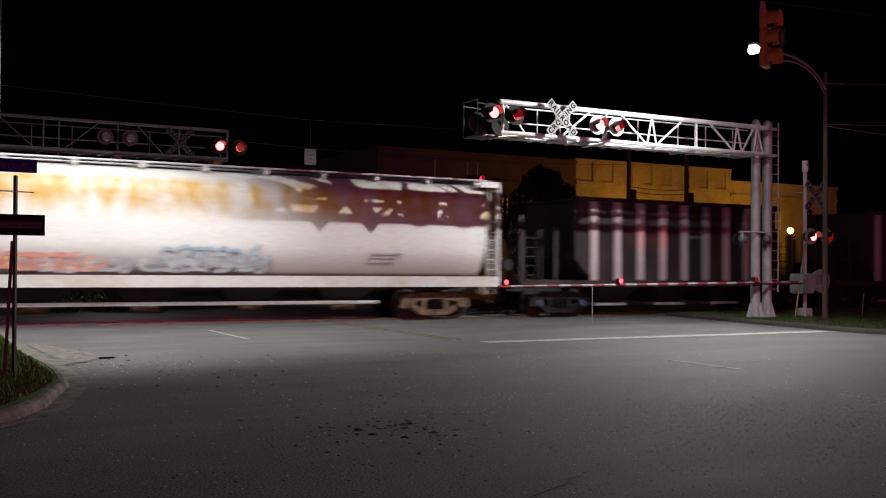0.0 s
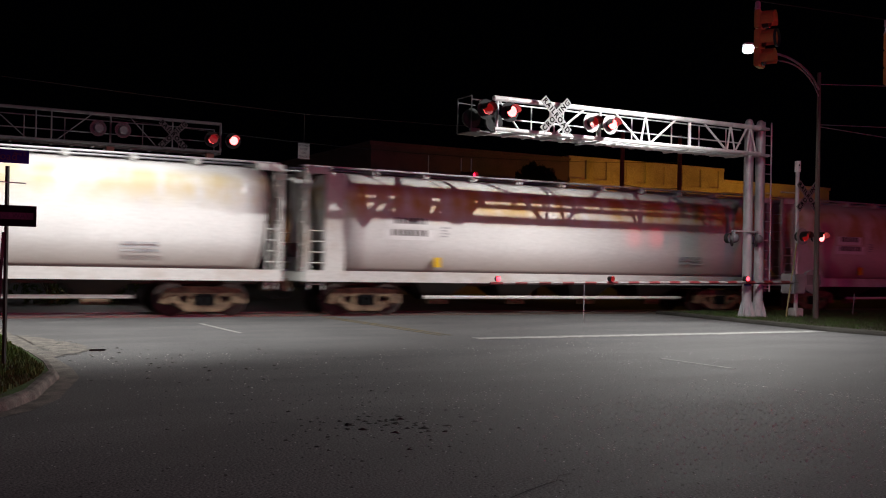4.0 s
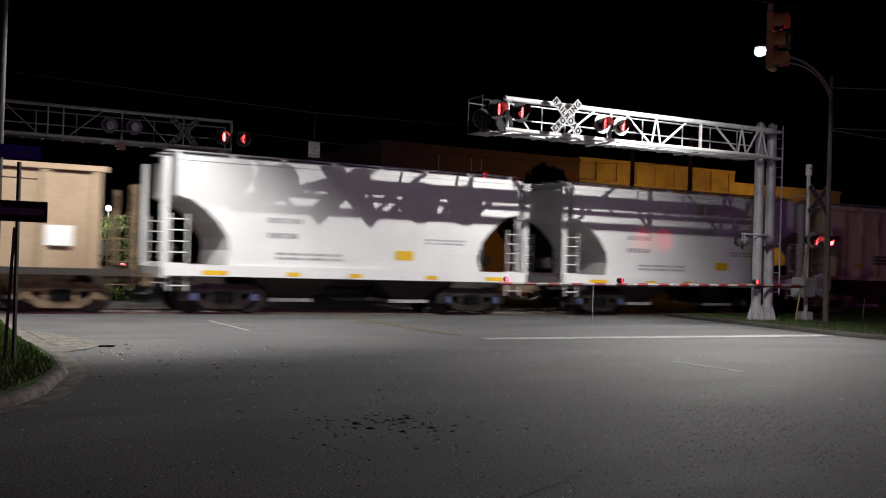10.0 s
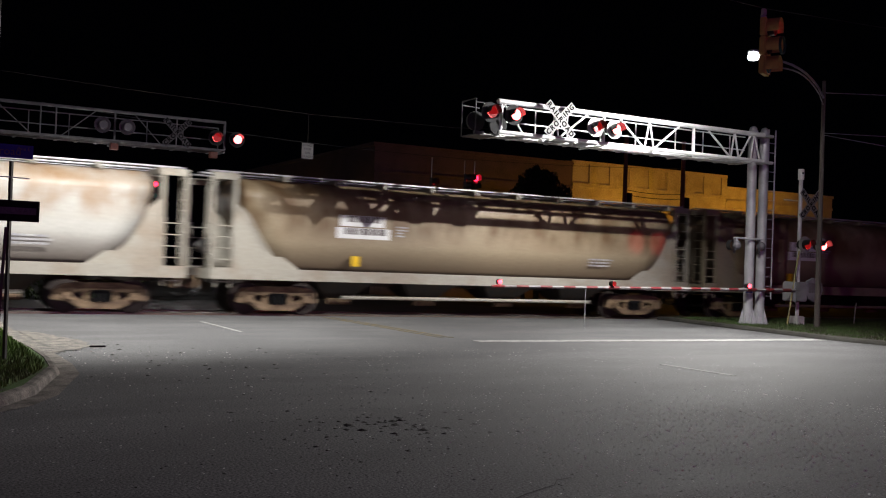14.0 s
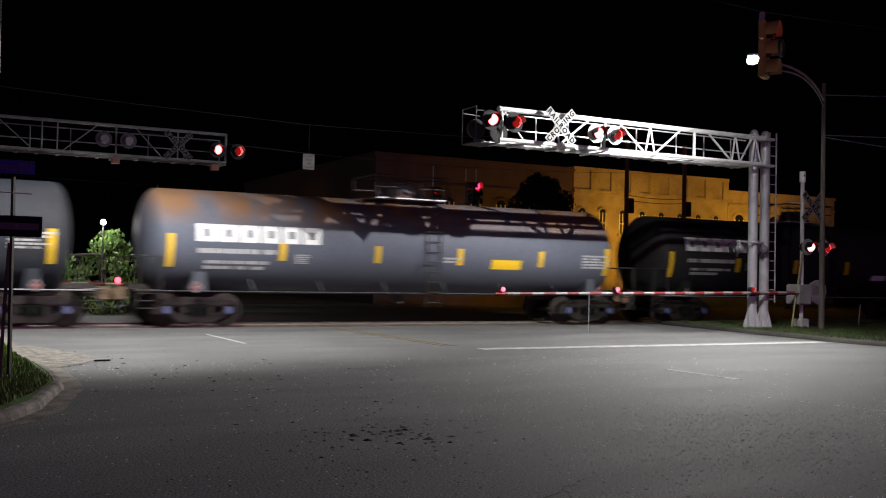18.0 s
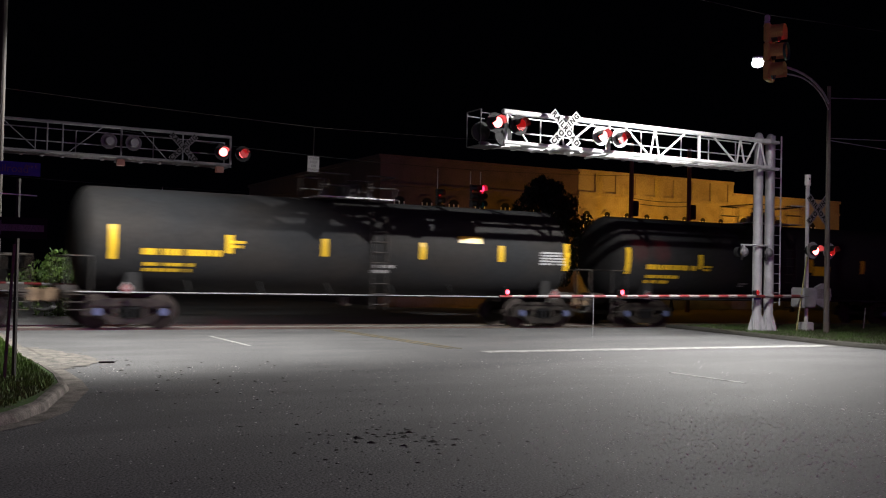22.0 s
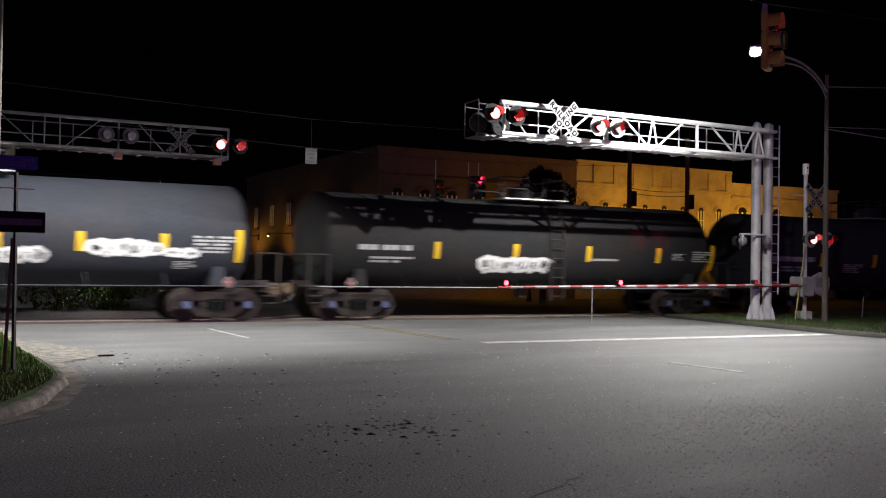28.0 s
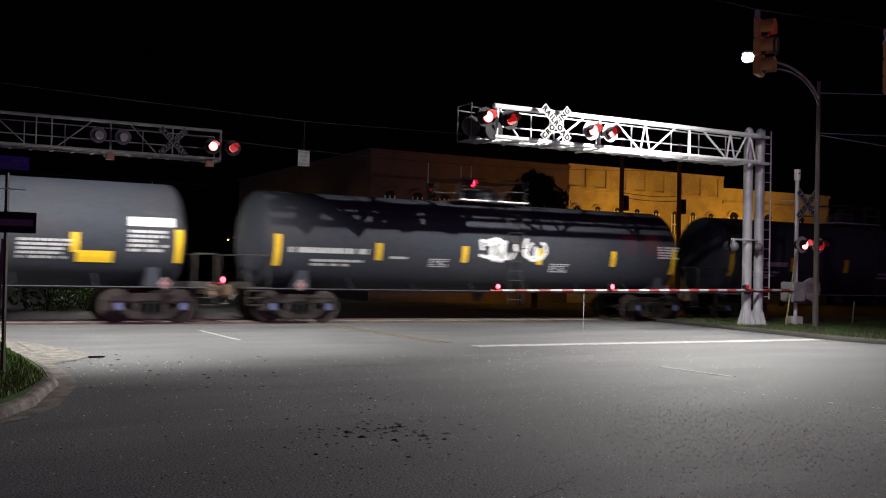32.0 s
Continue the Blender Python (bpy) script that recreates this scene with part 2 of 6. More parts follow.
def rust_band(name, clean, rust, grime, low, high, patch):
    """White paint with rust spread over the upper side and grime along the bottom edge."""
    m = mat(name, clean, 0.55, 0, 0.12, 0.8, tuple(c * 0.9 for c in clean), 0.42, (0.5, 1, 1), 0.06, 14)
    t = m.node_tree
    bsdf = t.nodes["Principled BSDF"]
    base = bsdf.inputs["Base Color"].links[0].from_socket
    co = t.nodes.new("ShaderNodeTexCoord")
    sep = t.nodes.new("ShaderNodeSeparateXYZ")
    t.links.new(co.outputs["Object"], sep.inputs[0])
    mp = t.nodes.new("ShaderNodeMapping")
    mp.inputs["Scale"].default_value = (1.6, 0.3, 0.8)
    info = t.nodes.new("ShaderNodeObjectInfo")
    add = t.nodes.new("ShaderNodeVectorMath")
    t.links.new(co.outputs["Object"], add.inputs[0])
    scale = t.nodes.new("ShaderNodeMath")
    scale.operation = "MULTIPLY"
    scale.inputs[1].default_value = 40.0
    t.links.new(info.outputs["Random"], scale.inputs[0])
    t.links.new(scale.outputs[0], add.inputs[1])
    t.links.new(add.outputs[0], mp.inputs[0])
    n = t.nodes.new("ShaderNodeTexNoise")
    n.inputs["Scale"].default_value, n.inputs["Detail"].default_value, n.inputs["Roughness"].default_value = patch, 7, 0.62
    t.links.new(mp.outputs[0], n.inputs["Vector"])
    win = t.nodes.new("ShaderNodeValToRGB")
    cr = win.color_ramp
    cr.elements[0].position, cr.elements[0].color = (low - 0.35) / 4.5, (0, 0, 0, 1)
    cr.elements[1].position, cr.elements[1].color = (low + 0.25) / 4.5, (1, 1, 1, 1)
    for p, v in ((high / 4.5, 1), ((high + 0.22) / 4.5, 0.06)):
        e = cr.elements.new(p)
        e.color = (v, v, v, 1)
    zn = t.nodes.new("ShaderNodeMath")
    zn.operation = "DIVIDE"
    zn.inputs[1].default_value = 4.5
    t.links.new(sep.outputs["Z"], zn.inputs[0])
    t.links.new(zn.outputs[0], win.inputs[0])
    rng = t.nodes.new("ShaderNodeMapRange")
    rng.inputs["From Min"].default_value, rng.inputs["From Max"].default_value = 0.36, 0.58
    t.links.new(n.outputs[0], rng.inputs["Value"])
    mul = t.nodes.new("ShaderNodeMath")
    mul.operation = "MULTIPLY"
    t.links.new(win.outputs[0], mul.inputs[0])
    t.links.new(rng.outputs[0], mul.inputs[1])
    mx = t.nodes.new("ShaderNodeMix")
    mx.data_type = "RGBA"
    t.links.new(mul.outputs[0], mx.inputs["Factor"])
    t.links.new(base, mx.inputs["A"])
    mx.inputs["B"].default_value = (*rust, 1)
    g = t.nodes.new("ShaderNodeMapRange")
    g.inputs["From Min"].default_value, g.inputs["From Max"].default_value = 2.1, 1.3
    g.inputs["To Max"].default_value = 0.75
    t.links.new(sep.outputs["Z"], g.inputs["Value"])
    mx2 = t.nodes.new("ShaderNodeMix")
    mx2.data_type = "RGBA"
    t.links.new(g.outputs[0], mx2.inputs["Factor"])
    t.links.new(mx.outputs["Result"], mx2.inputs["A"])
    mx2.inputs["B"].default_value = (*grime, 1)
    t.links.new(mx2.outputs["Result"], bsdf.inputs["Base Color"])
    return m


P_RUST1 = rust_band("white_paint_with_upper_rust", (0.72, 0.72, 0.71), (0.55, 0.35, 0.10), (0.30, 0.23, 0.19), 3.05, 3.78, 1.25)
P_RUST5 = rust_band("white_paint_with_pale_rust", (0.72, 0.72, 0.71), (0.62, 0.53, 0.34), (0.34, 0.28, 0.23), 3.2, 3.8, 1.2)
P_RUST2 = rust_band("cream_paint_with_upper_rust", (0.66, 0.63, 0.56), (0.46, 0.30, 0.13), (0.34, 0.25, 0.20), 2.7, 3.8, 0.9)
P_RUST3 = rust_band("grey_white_paint_with_grime", (0.64, 0.64, 0.67), (0.52, 0.44, 0.36), (0.30, 0.25, 0.24), 3.3, 3.9, 0.9)
P_TANB = rust_band("dirty_tan_paint_in_bands", (0.29, 0.23, 0.15), (0.13, 0.078, 0.038), (0.095, 0.06, 0.04), 2.4, 4.1, 0.75)
P_RUST4 = rust_band("grey_white_paint_with_brown_stains", (0.42, 0.41, 0.38), (0.24, 0.15, 0.08), (0.13, 0.09, 0.07), 2.7, 4.0, 0.8)
P_FRAMEDIRTY = mat("dirty_pale_frame_paint", (0.33, 0.31, 0.265), 0.6, 0, 0.15, 1.0, (0.26, 0.21, 0.16), 0.42, bump=0.05, fine=14)
P_FRAME = mat("pale_frame_paint", (0.62, 0.62, 0.60), 0.55, 0, 0.15, 1.0, (0.48, 0.42, 0.36), 0.38, bump=0.05, fine=14)
P_TANFRAME = mat("tan_frame_paint", (0.281, 0.238, 0.170), 0.6, 0, 0.15, 1.0, (0.178, 0.132, 0.085), 0.40, bump=0.05, fine=14)
P_WHITE = mat("clean_white_paint", (0.76, 0.76, 0.76), 0.5, 0, 0.08, 0.8, (0.70, 0.70, 0.69), 0.42, bump=0.05, fine=14)
P_CREAM = mat("cream_rusty_paint", (0.70, 0.62, 0.43), 0.6, 0, 0.15, 1.1, (0.42, 0.26, 0.12), 0.37, (1.4, 1, 0.35), 0.08, 14)
P_CREAMPOST = mat("rust_streaked_cream_paint", (0.62, 0.50, 0.32), 0.65, 0, 0.2, 2.0, (0.30, 0.17, 0.08), 0.50, (1.4, 1, 0.5), 0.08, 14)
P_BROWN = mat("tan_brown_paint", (0.36, 0.26, 0.17), 0.65, 0, 0.15, 0.8, (0.28, 0.19, 0.12), 0.45, (1, 1, 0.4), 0.08, 14)
P_MAROON = mat("maroon_underframe_paint", (0.10, 0.035, 0.03), 0.7, 0, 0.3, 2, bump=0.1)
P_BOX = mat("oxide_hopper_paint", (0.05, 0.038, 0.04), 0.4, 0, 0.3, 1.2, bump=0.1)
P_POST = mat("pale_post_sheeting", (0.55, 0.48, 0.50), 0.4, 0, 0.15, 1.5, bump=0.05)
P_TANK = mat("black_tank_paint", (0.018, 0.019, 0.021), 0.75, 0, 0.2, 0.7, (0.024, 0.022, 0.021), 0.5, (0.5, 1, 1), 0.04, 10)
P_GREY = mat("grey_tank_paint", (0.030, 0.033, 0.043), 0.72, 0, 0.15, 0.7, (0.037, 0.036, 0.040), 0.40, (0.5, 1, 1), 0.04, 10)
P_GREYRUST = rust_band("grey_tank_paint_with_rust", (0.105, 0.115, 0.15), (0.19, 0.105, 0.06), (0.06, 0.062, 0.075), 3.05, 4.0, 0.7)

for dull in (SIGNBLUE, LETTERBLACK, GATEGREY):
    dull.node_tree.nodes["Principled BSDF"].inputs["Specular IOR Level"].default_value = 0.1
for paint in (P_TANK, P_GREY, P_GREYRUST):  # dull, chalky tank paint
    paint.node_tree.nodes["Principled BSDF"].inputs["Specular IOR Level"].default_value = 0.15

# ---- mesh helpers ----


def part(name, bm, material, parent=None, label="", at=None, smooth=False):
    """Links a bmesh (or a finished mesh) as one mesh object under a thing."""
    if isinstance(bm, bpy.types.Mesh):
        me = bm
    else:
        me = bpy.data.meshes.new(name)
        bmesh.ops.recalc_face_normals(bm, faces=bm.faces)
        if smooth:
            for f in bm.faces:
                f.smooth = True
        bm.to_mesh(me)
        bm.free()
        me.materials.append(material)
    ob = new(name, me)
    if parent:
        ob.parent = parent
    if at is not None:
        ob.matrix_basis = at if isinstance(at, Matrix) else Matrix.Translation(at)
    if label:
        ob["label"] = label
    return ob


def box(bm, x0, x1, y0, y1, z0, z1, bevel=0.0):
    m = Matrix.LocRotScale(((x0 + x1) / 2, (y0 + y1) / 2, (z0 + z1) / 2), None, (abs(x1 - x0), abs(y1 - y0), abs(z1 - z0)))
    r = bmesh.ops.create_cube(bm, size=1, matrix=m)
    if bevel:
        es = list({e for v in r["verts"] for e in v.link_edges})
        bmesh.ops.bevel(bm, geom=es, offset=bevel, segments=2, affect="EDGES", clamp_overlap=True)
    return bm


def rod(bm, a, b, r, seg=8, r2=None):
    a, b = Vector(a), Vector(b)
    d = b - a
    m = Matrix.Translation((a + b) / 2) @ d.to_track_quat("Z", "Y").to_matrix().to_4x4()
    bmesh.ops.create_cone(bm, cap_ends=True, segments=seg, radius1=r, radius2=r if r2 is None else r2, depth=d.length, matrix=m)
    return bm


def path_rod(bm, pts, r, seg=8):
    """One bent tube along the points."""
    pts = [Vector(p) for p in pts]
    rings = []
    for i, p in enumerate(pts):
        d = (pts[min(i + 1, len(pts) - 1)] - pts[max(i - 1, 0)]).normalized()
        q = d.to_track_quat("Z", "Y").to_matrix()
        rings.append([bm.verts.new(p + q @ Vector((r * math.cos(6.28318 * k / seg), r * math.sin(6.28318 * k / seg), 0))) for k in range(seg)])
    for a, b in zip(rings, rings[1:]):
        s = min(range(seg), key=lambda o: (a[0].co - b[o].co).length)
        for k in range(seg):
            bm.faces.new((a[k], a[(k + 1) % seg], b[(k + 1 + s) % seg], b[(k + s) % seg]))
    bm.faces.new(rings[0])
    bm.faces.new(rings[-1][::-1])
    return bm


def tube(x, y0, y1, z, r):
    """A short open pipe along y."""
    bm = bmesh.new()
    bmesh.ops.create_cone(bm, cap_ends=False, segments=20, radius1=r, radius2=r, depth=y1 - y0, matrix=pose(x, (y0 + y1) / 2, z, 90, 0, 0))
    return bm


def flip_lens(parent, place, r, lit, unlit):
    """A lens disc with a glowing face towards -y and a dim face behind, which turns over to go out."""
    bm = B()
    rod(bm, (0, -0.012, 0), (0, -0.002, 0), r, 20)
    rod(bm, (0, 0.002, 0), (0, 0.012, 0), r, 20)
    for f in bm.faces:
        f.material_index = 0 if f.calc_center_median().y < 0 else 1
    ob = part("lens", bm, lit, parent, "red lamp glass", place)
    ob.data.materials.append(unlit)
    return ob, place


def ball(bm, c, r, u=12, v=8, scale=(1, 1, 1)):
    bmesh.ops.create_uvsphere(bm, u_segments=u, v_segments=v, radius=r, matrix=Matrix.LocRotScale(c, None, scale))
    return bm


def B():
    return bmesh.new()


def thing(name, place, label, category, group="", kind="", turn=0):
    ob = new(name)
    ob.empty_display_size = 0.3
    ob.matrix_basis = pose(*place, 0, 0, turn)
    return tagged(ob, label, category, group, kind)


def poly(bm, pts, z, thick=0.0):
    vs = [bm.verts.new((x, y, z)) for x, y in pts]
    f = bm.faces.new(vs)
    if thick:
        r = bmesh.ops.extrude_face_region(bm, geom=[f])
        for v in r["geom"]:
            if isinstance(v, bmesh.types.BMVert):
                v.co.z -= thick
    return bm


def words(text, size, material, parent, at, name="lettering", depth=0.004, spacing=1.0, weight=0.0):
    cu = bpy.data.curves.new(name, "FONT")
    cu.body, cu.size, cu.extrude, cu.align_x, cu.align_y, cu.space_character = text, size, depth, "CENTER", "CENTER", spacing
    cu.offset = weight
    tmp = bpy.data.objects.new("tmp", cu)
    me = bpy.data.meshes.new_from_object(tmp)
    bpy.data.objects.remove(tmp)
    me.materials.clear()
    me.materials.append(material)
    return part(name, me, material, parent, "", at)


def prism(bm, pts, y0, y1):
    """A flat outline in x and z, pulled from y0 to y1."""
    a = [bm.verts.new((x, y0, z)) for x, z in pts]
    b = [bm.verts.new((x, y1, z)) for x, z in pts]
    bm.faces.new(a)
    bm.faces.new(b[::-1])
    for i in range(len(pts)):
        j = (i + 1) % len(pts)
        bm.faces.new((a[i], b[i], b[j], a[j]))
    return bm


# ---- ground ----
bm = B()
poly(bm, [(-600, -600), (900, -600), (900, 900), (-600, 900)], -0.06)
tagged(part("ground", bm, SOIL), "dark bare soil and grass beyond the streets", "ground", kind="structure")
bm = B()
poly(bm, [(-60, -40), (90, -40), (90, 27.15), (-60, 27.15)], 0.0, 0.05)
tagged(part("road", bm, ASPHALT), "worn grey asphalt of the street junction, scattered with grit", "road", kind="structure")
bm = B()
poly(bm, [(2, 29.75), (21, 29.75), (21, 140), (2, 140)], 0.0, 0.05)
tagged(part("road_far", bm, ASPHALT), "asphalt street going on beyond the railway", "road", kind="structure")

# markings
for name, mt, r, lab in (
    ("stop_line", ROADWHITE, (10.85, 21.4, 18.25, 18.72), "white stop line painted across the asphalt lanes"),
    ("lane_line", ROADWHITE, (6.42, 6.51, 21.1, 24.4), "short white lane dash on the asphalt"),
    ("lane_line", ROADWHITE, (11.74, 11.83, 11.85, 13.6), "short worn white lane dash on the asphalt"),
    ("edge_line", ROADWHITE, (0.29, 0.50, 4.0, 10.3), "wide worn white line on the asphalt"),
    ("centre_line", ROADYELLOW, (10.5, 10.62, 19.5, 26.6), "faded yellow centre line on the asphalt"),
    ("centre_line", ROADYELLOW, (10.74, 10.86, 19.5, 26.6), "faded yellow centre line on the asphalt"),
):
    bm = B()
    box(bm, r[0], r[1], r[2], r[3], 0.0, 0.006)
    tagged(part(name, bm, mt), lab, "road marking", kind="structure")

# railway track
bm = B()
for ry in (27.68, 29.12):
    box(bm, -260, 420, ry - 0.036, ry + 0.036, -0.03, 0.03)
tagged(part("rails", bm, RAIL), "pair of worn steel rails set in the crossing", "rail", kind="structure")
bm = B()
box(bm, -260, 1.0, 26.6, 30.2, -0.2, -0.035)
box(bm, 22.0, 420, 26.6, 30.2, -0.2, -0.035)
tagged(part("ballast_bed", bm, BALLAST), "grey stone ballast under the railway track", "ballast", kind="structure")
bm = B()
box(bm, 1.2, 21.8, 27.76, 29.04, -0.05, 0.0)
tagged(part("crossing_panel", bm, CONCRETE), "concrete crossing panel between the rails", "crossing panel", kind="structure")


def arc(cx, cy, r, a0, a1, n=10):
    return [(cx + r * math.cos(radians(a0 + (a1 - a0) * i / n)), cy + r * math.sin(radians(a0 + (a1 - a0) * i / n))) for i in range(n + 1)]


left_edge = [(1.62, 27.0), (1.72, 19.0), (1.87, 16.5), (1.90, 15.0), (1.83, 13.8), (1.58, 12.85), (1.33, 11.85), (0.98, 11.1), (0.45, 10.5), (-1.2, 10.25), (-8, 10.1), (-60, 9.6)]
right_edge = [(23.1, 27.0), (22.75, 24.9), (22.12, 21.5), (21.7, 19.0), (21.6, 17.6), (21.75, 16.5), (22.5, 15.4), (25.0, 14.7), (34, 14.3), (90, 14.0)]


def offset(pts, d):
    out = []
    for i, p in enumerate(pts):
        a, b = Vector(pts[max(0, i - 1)]), Vector(pts[min(len(pts) - 1, i + 1)])
        t = (b - a).normalized()
        out.append((p[0] + t.y * d, p[1] - t.x * d))
    return out


def island(name, edge, side, far, bed, stone):
    """Kerb with a rounded nose, gutter apron and verge along one street corner."""
    bm = B()
    section = ((0.0, -0.02), (0.02, 0.05), (0.045, 0.09), (0.075, 0.105), (0.14, 0.11), (0.155, 0.05))
    lines = [offset(edge, side * d) for d, _ in section]
    grid = [[bm.verts.new((*p, z)) for p in line] for line, (_, z) in zip(lines, section)]
    for a, b in zip(grid, grid[1:]):
        for i in range(len(edge) - 1):
            bm.faces.new((a[i], a[i + 1], b[i + 1], b[i]))
    tagged(part("kerb", bm, stone), "stained concrete kerb round the grass corner, darkened for shade on the right", "kerb", kind="structure")
    gut = offset(edge, -side * (0.24 if side > 0 else 0.03))
    bm = B()
    for i in range(len(edge) - 1):
        bm.faces.new([bm.verts.new((*p, z)) for p, z in ((edge[i], 0.006), (edge[i + 1], 0.006), (gut[i + 1], 0.009), (gut[i], 0.009))])
    bmesh.ops.remove_doubles(bm, verts=bm.verts, dist=0.001)
    tagged(part("gutter", bm, stone), "concrete gutter along the kerb, pale on the left, darkened for shade on the right", "gutter", kind="structure")
    bm = B()
    poly(bm, offset(edge, side * 0.145) + far, 0.105)
    bmesh.ops.triangulate(bm, faces=bm.faces)
    tagged(part("verge", bm, bed), "short grass verge at the street corner", "verge", kind="structure")


island("left", left_edge, 1, [(-60, 27.0)], GRASS_BED, KERBSTONE)
bm = B()
box(bm, -30, 1.40, 23.6, 26.5, 0.06, 0.125, 0.01)
tagged(part("pavement", bm, CONCRETE), "pale concrete footway beside the railway", "footway", kind="structure")
island("right", right_edge, -1, [(90, 27.0)], SOIL, SHADEDKERB)

# ---- gantries ----


def flasher_pair(parent, x0, x1, y, z, facing, dark=0):
    """Two flashing-light units side by side; returns the shutters, left first as seen from the camera."""
    vanes = []
    for fx in (x0, x1):
        unit = part("flasher_background", rod(B(), (fx, y, z), (fx, y + 0.02, z), 0.27, 24), DISC_DARK if dark else DISC, parent)
        part("lamp_housing", rod(B(), (fx, y + 0.02, z), (fx, y + 0.22, z), 0.15, 16), BLACK, unit)
        bm = B()
        bmesh.ops.create_cone(bm, cap_ends=False, segments=20, radius1=0.165, radius2=0.165, depth=0.30, matrix=pose(fx, y - 0.17, z, 90, 0, 0))
        for v in bm.verts:
            if v.co.y < y - 0.2 and v.co.z < z:
                v.co.y = y - 0.06
        bmesh.ops.delete(bm, geom=[v for v in bm.verts if v.co.z < z - 0.09], context="VERTS")
        part("visor", bm, BLACK, unit)
        part("bezel", tube(fx, y - 0.115, y, z, 0.156), BLACK, unit)
        part("lens_well", rod(B(), (fx, y - 0.004, z), (fx, y - 0.001, z), 0.15, 20), BLACK, unit)
        vanes.append(flip_lens(unit, (fx, y - 0.10, z), 0.145, REDGLOW, REDDIM))
    return vanes


VANES = []
GATE_VANES = []


def truss(parent, x0, x1, yn, yf, zb, zt, members, thin, material, k=0.7):
    """Plane truss of heavy tubes at yn with a light walkway railing behind it at yf. members: (x at the bottom, x at the top, radius)."""
    part("top_chord", rod(B(), (x0, yn, zt), (x1, yn, zt), 0.105 * k, 14), material, parent)
    part("chord_cap", ball(B(), (x0, yn, zt), 0.11 * k), material, parent)
    part("bottom_chord", rod(B(), (x0, yn, zb), (x1, yn, zb), 0.08 * k, 12), material, parent)
    for xb, xt, r in members:
        part("web_member", rod(B(), (xb, yn, zb), (xt, yn, zt), r * (0.4 + 0.6 * k), 8), material, parent)
    for z in (zb + 0.02, zb + 0.42, zb + 0.84):
        part("railing", rod(B(), (x0, yf, z), (x1, yf, z), 0.02, 6), material, parent)
    for x in thin:
        part("railing_post", rod(B(), (x, yf, zb), (x, yf, zb + 0.84), 0.02, 6), material, parent)
    n = int((x1 - x0) / 0.62)
    for i in range(n):
        x = x0 + (x1 - x0) * (i + 0.5) / n
        bm = B()
        box(bm, x - 0.05, x + 0.05, yn + 0.6, yf + 0.34, zb - 0.05, zb - 0.03)
        part("walkway_bearer", bm, material, parent)
    for xb, _, r in members:
        if r >= 0.045:
            part("walkway_bracket", box(B(), xb - 0.03, xb + 0.03, yn, yf + 0.34, zb - 0.09, zb - 0.052), material, parent)
    bm = B()
    box(bm, x0, x1, yn + 0.37, yn + 0.47, zb - 0.025, zb + 0.015)
    part("walkway_beam", bm, material, parent)
    for i in range(7):  # bars of the open walkway grating
        y = yn + 0.63 + 0.08 * i
        bm = B()
        box(bm, x0, x1, y - 0.006, y + 0.006, zb - 0.028, zb + 0.012)
        part("grating_bar", bm, material, parent)


def crossbuck(parent, x, y, z, arm, letters=True, material=SIGNWHITE, half=0.115):
    for s, txt in ((1, "RAILROAD"), (-1, "CROSSING")):
        bm = B()
        box(bm, -arm, arm, -0.006, 0.006, -half, half)
        m = Matrix.Translation((x, y - (0.012 if s > 0 else 0), z)) @ pose(0, 0, 0, 0, 45 * s, 0)
        blade = part("crossbuck_blade", bm, material, parent, "", m)
        if letters:
            words(txt, 0.20, LETTERBLACK, blade, pose(0, -0.010, 0, 90, 0, 0), spacing=1.3, weight=0.007)


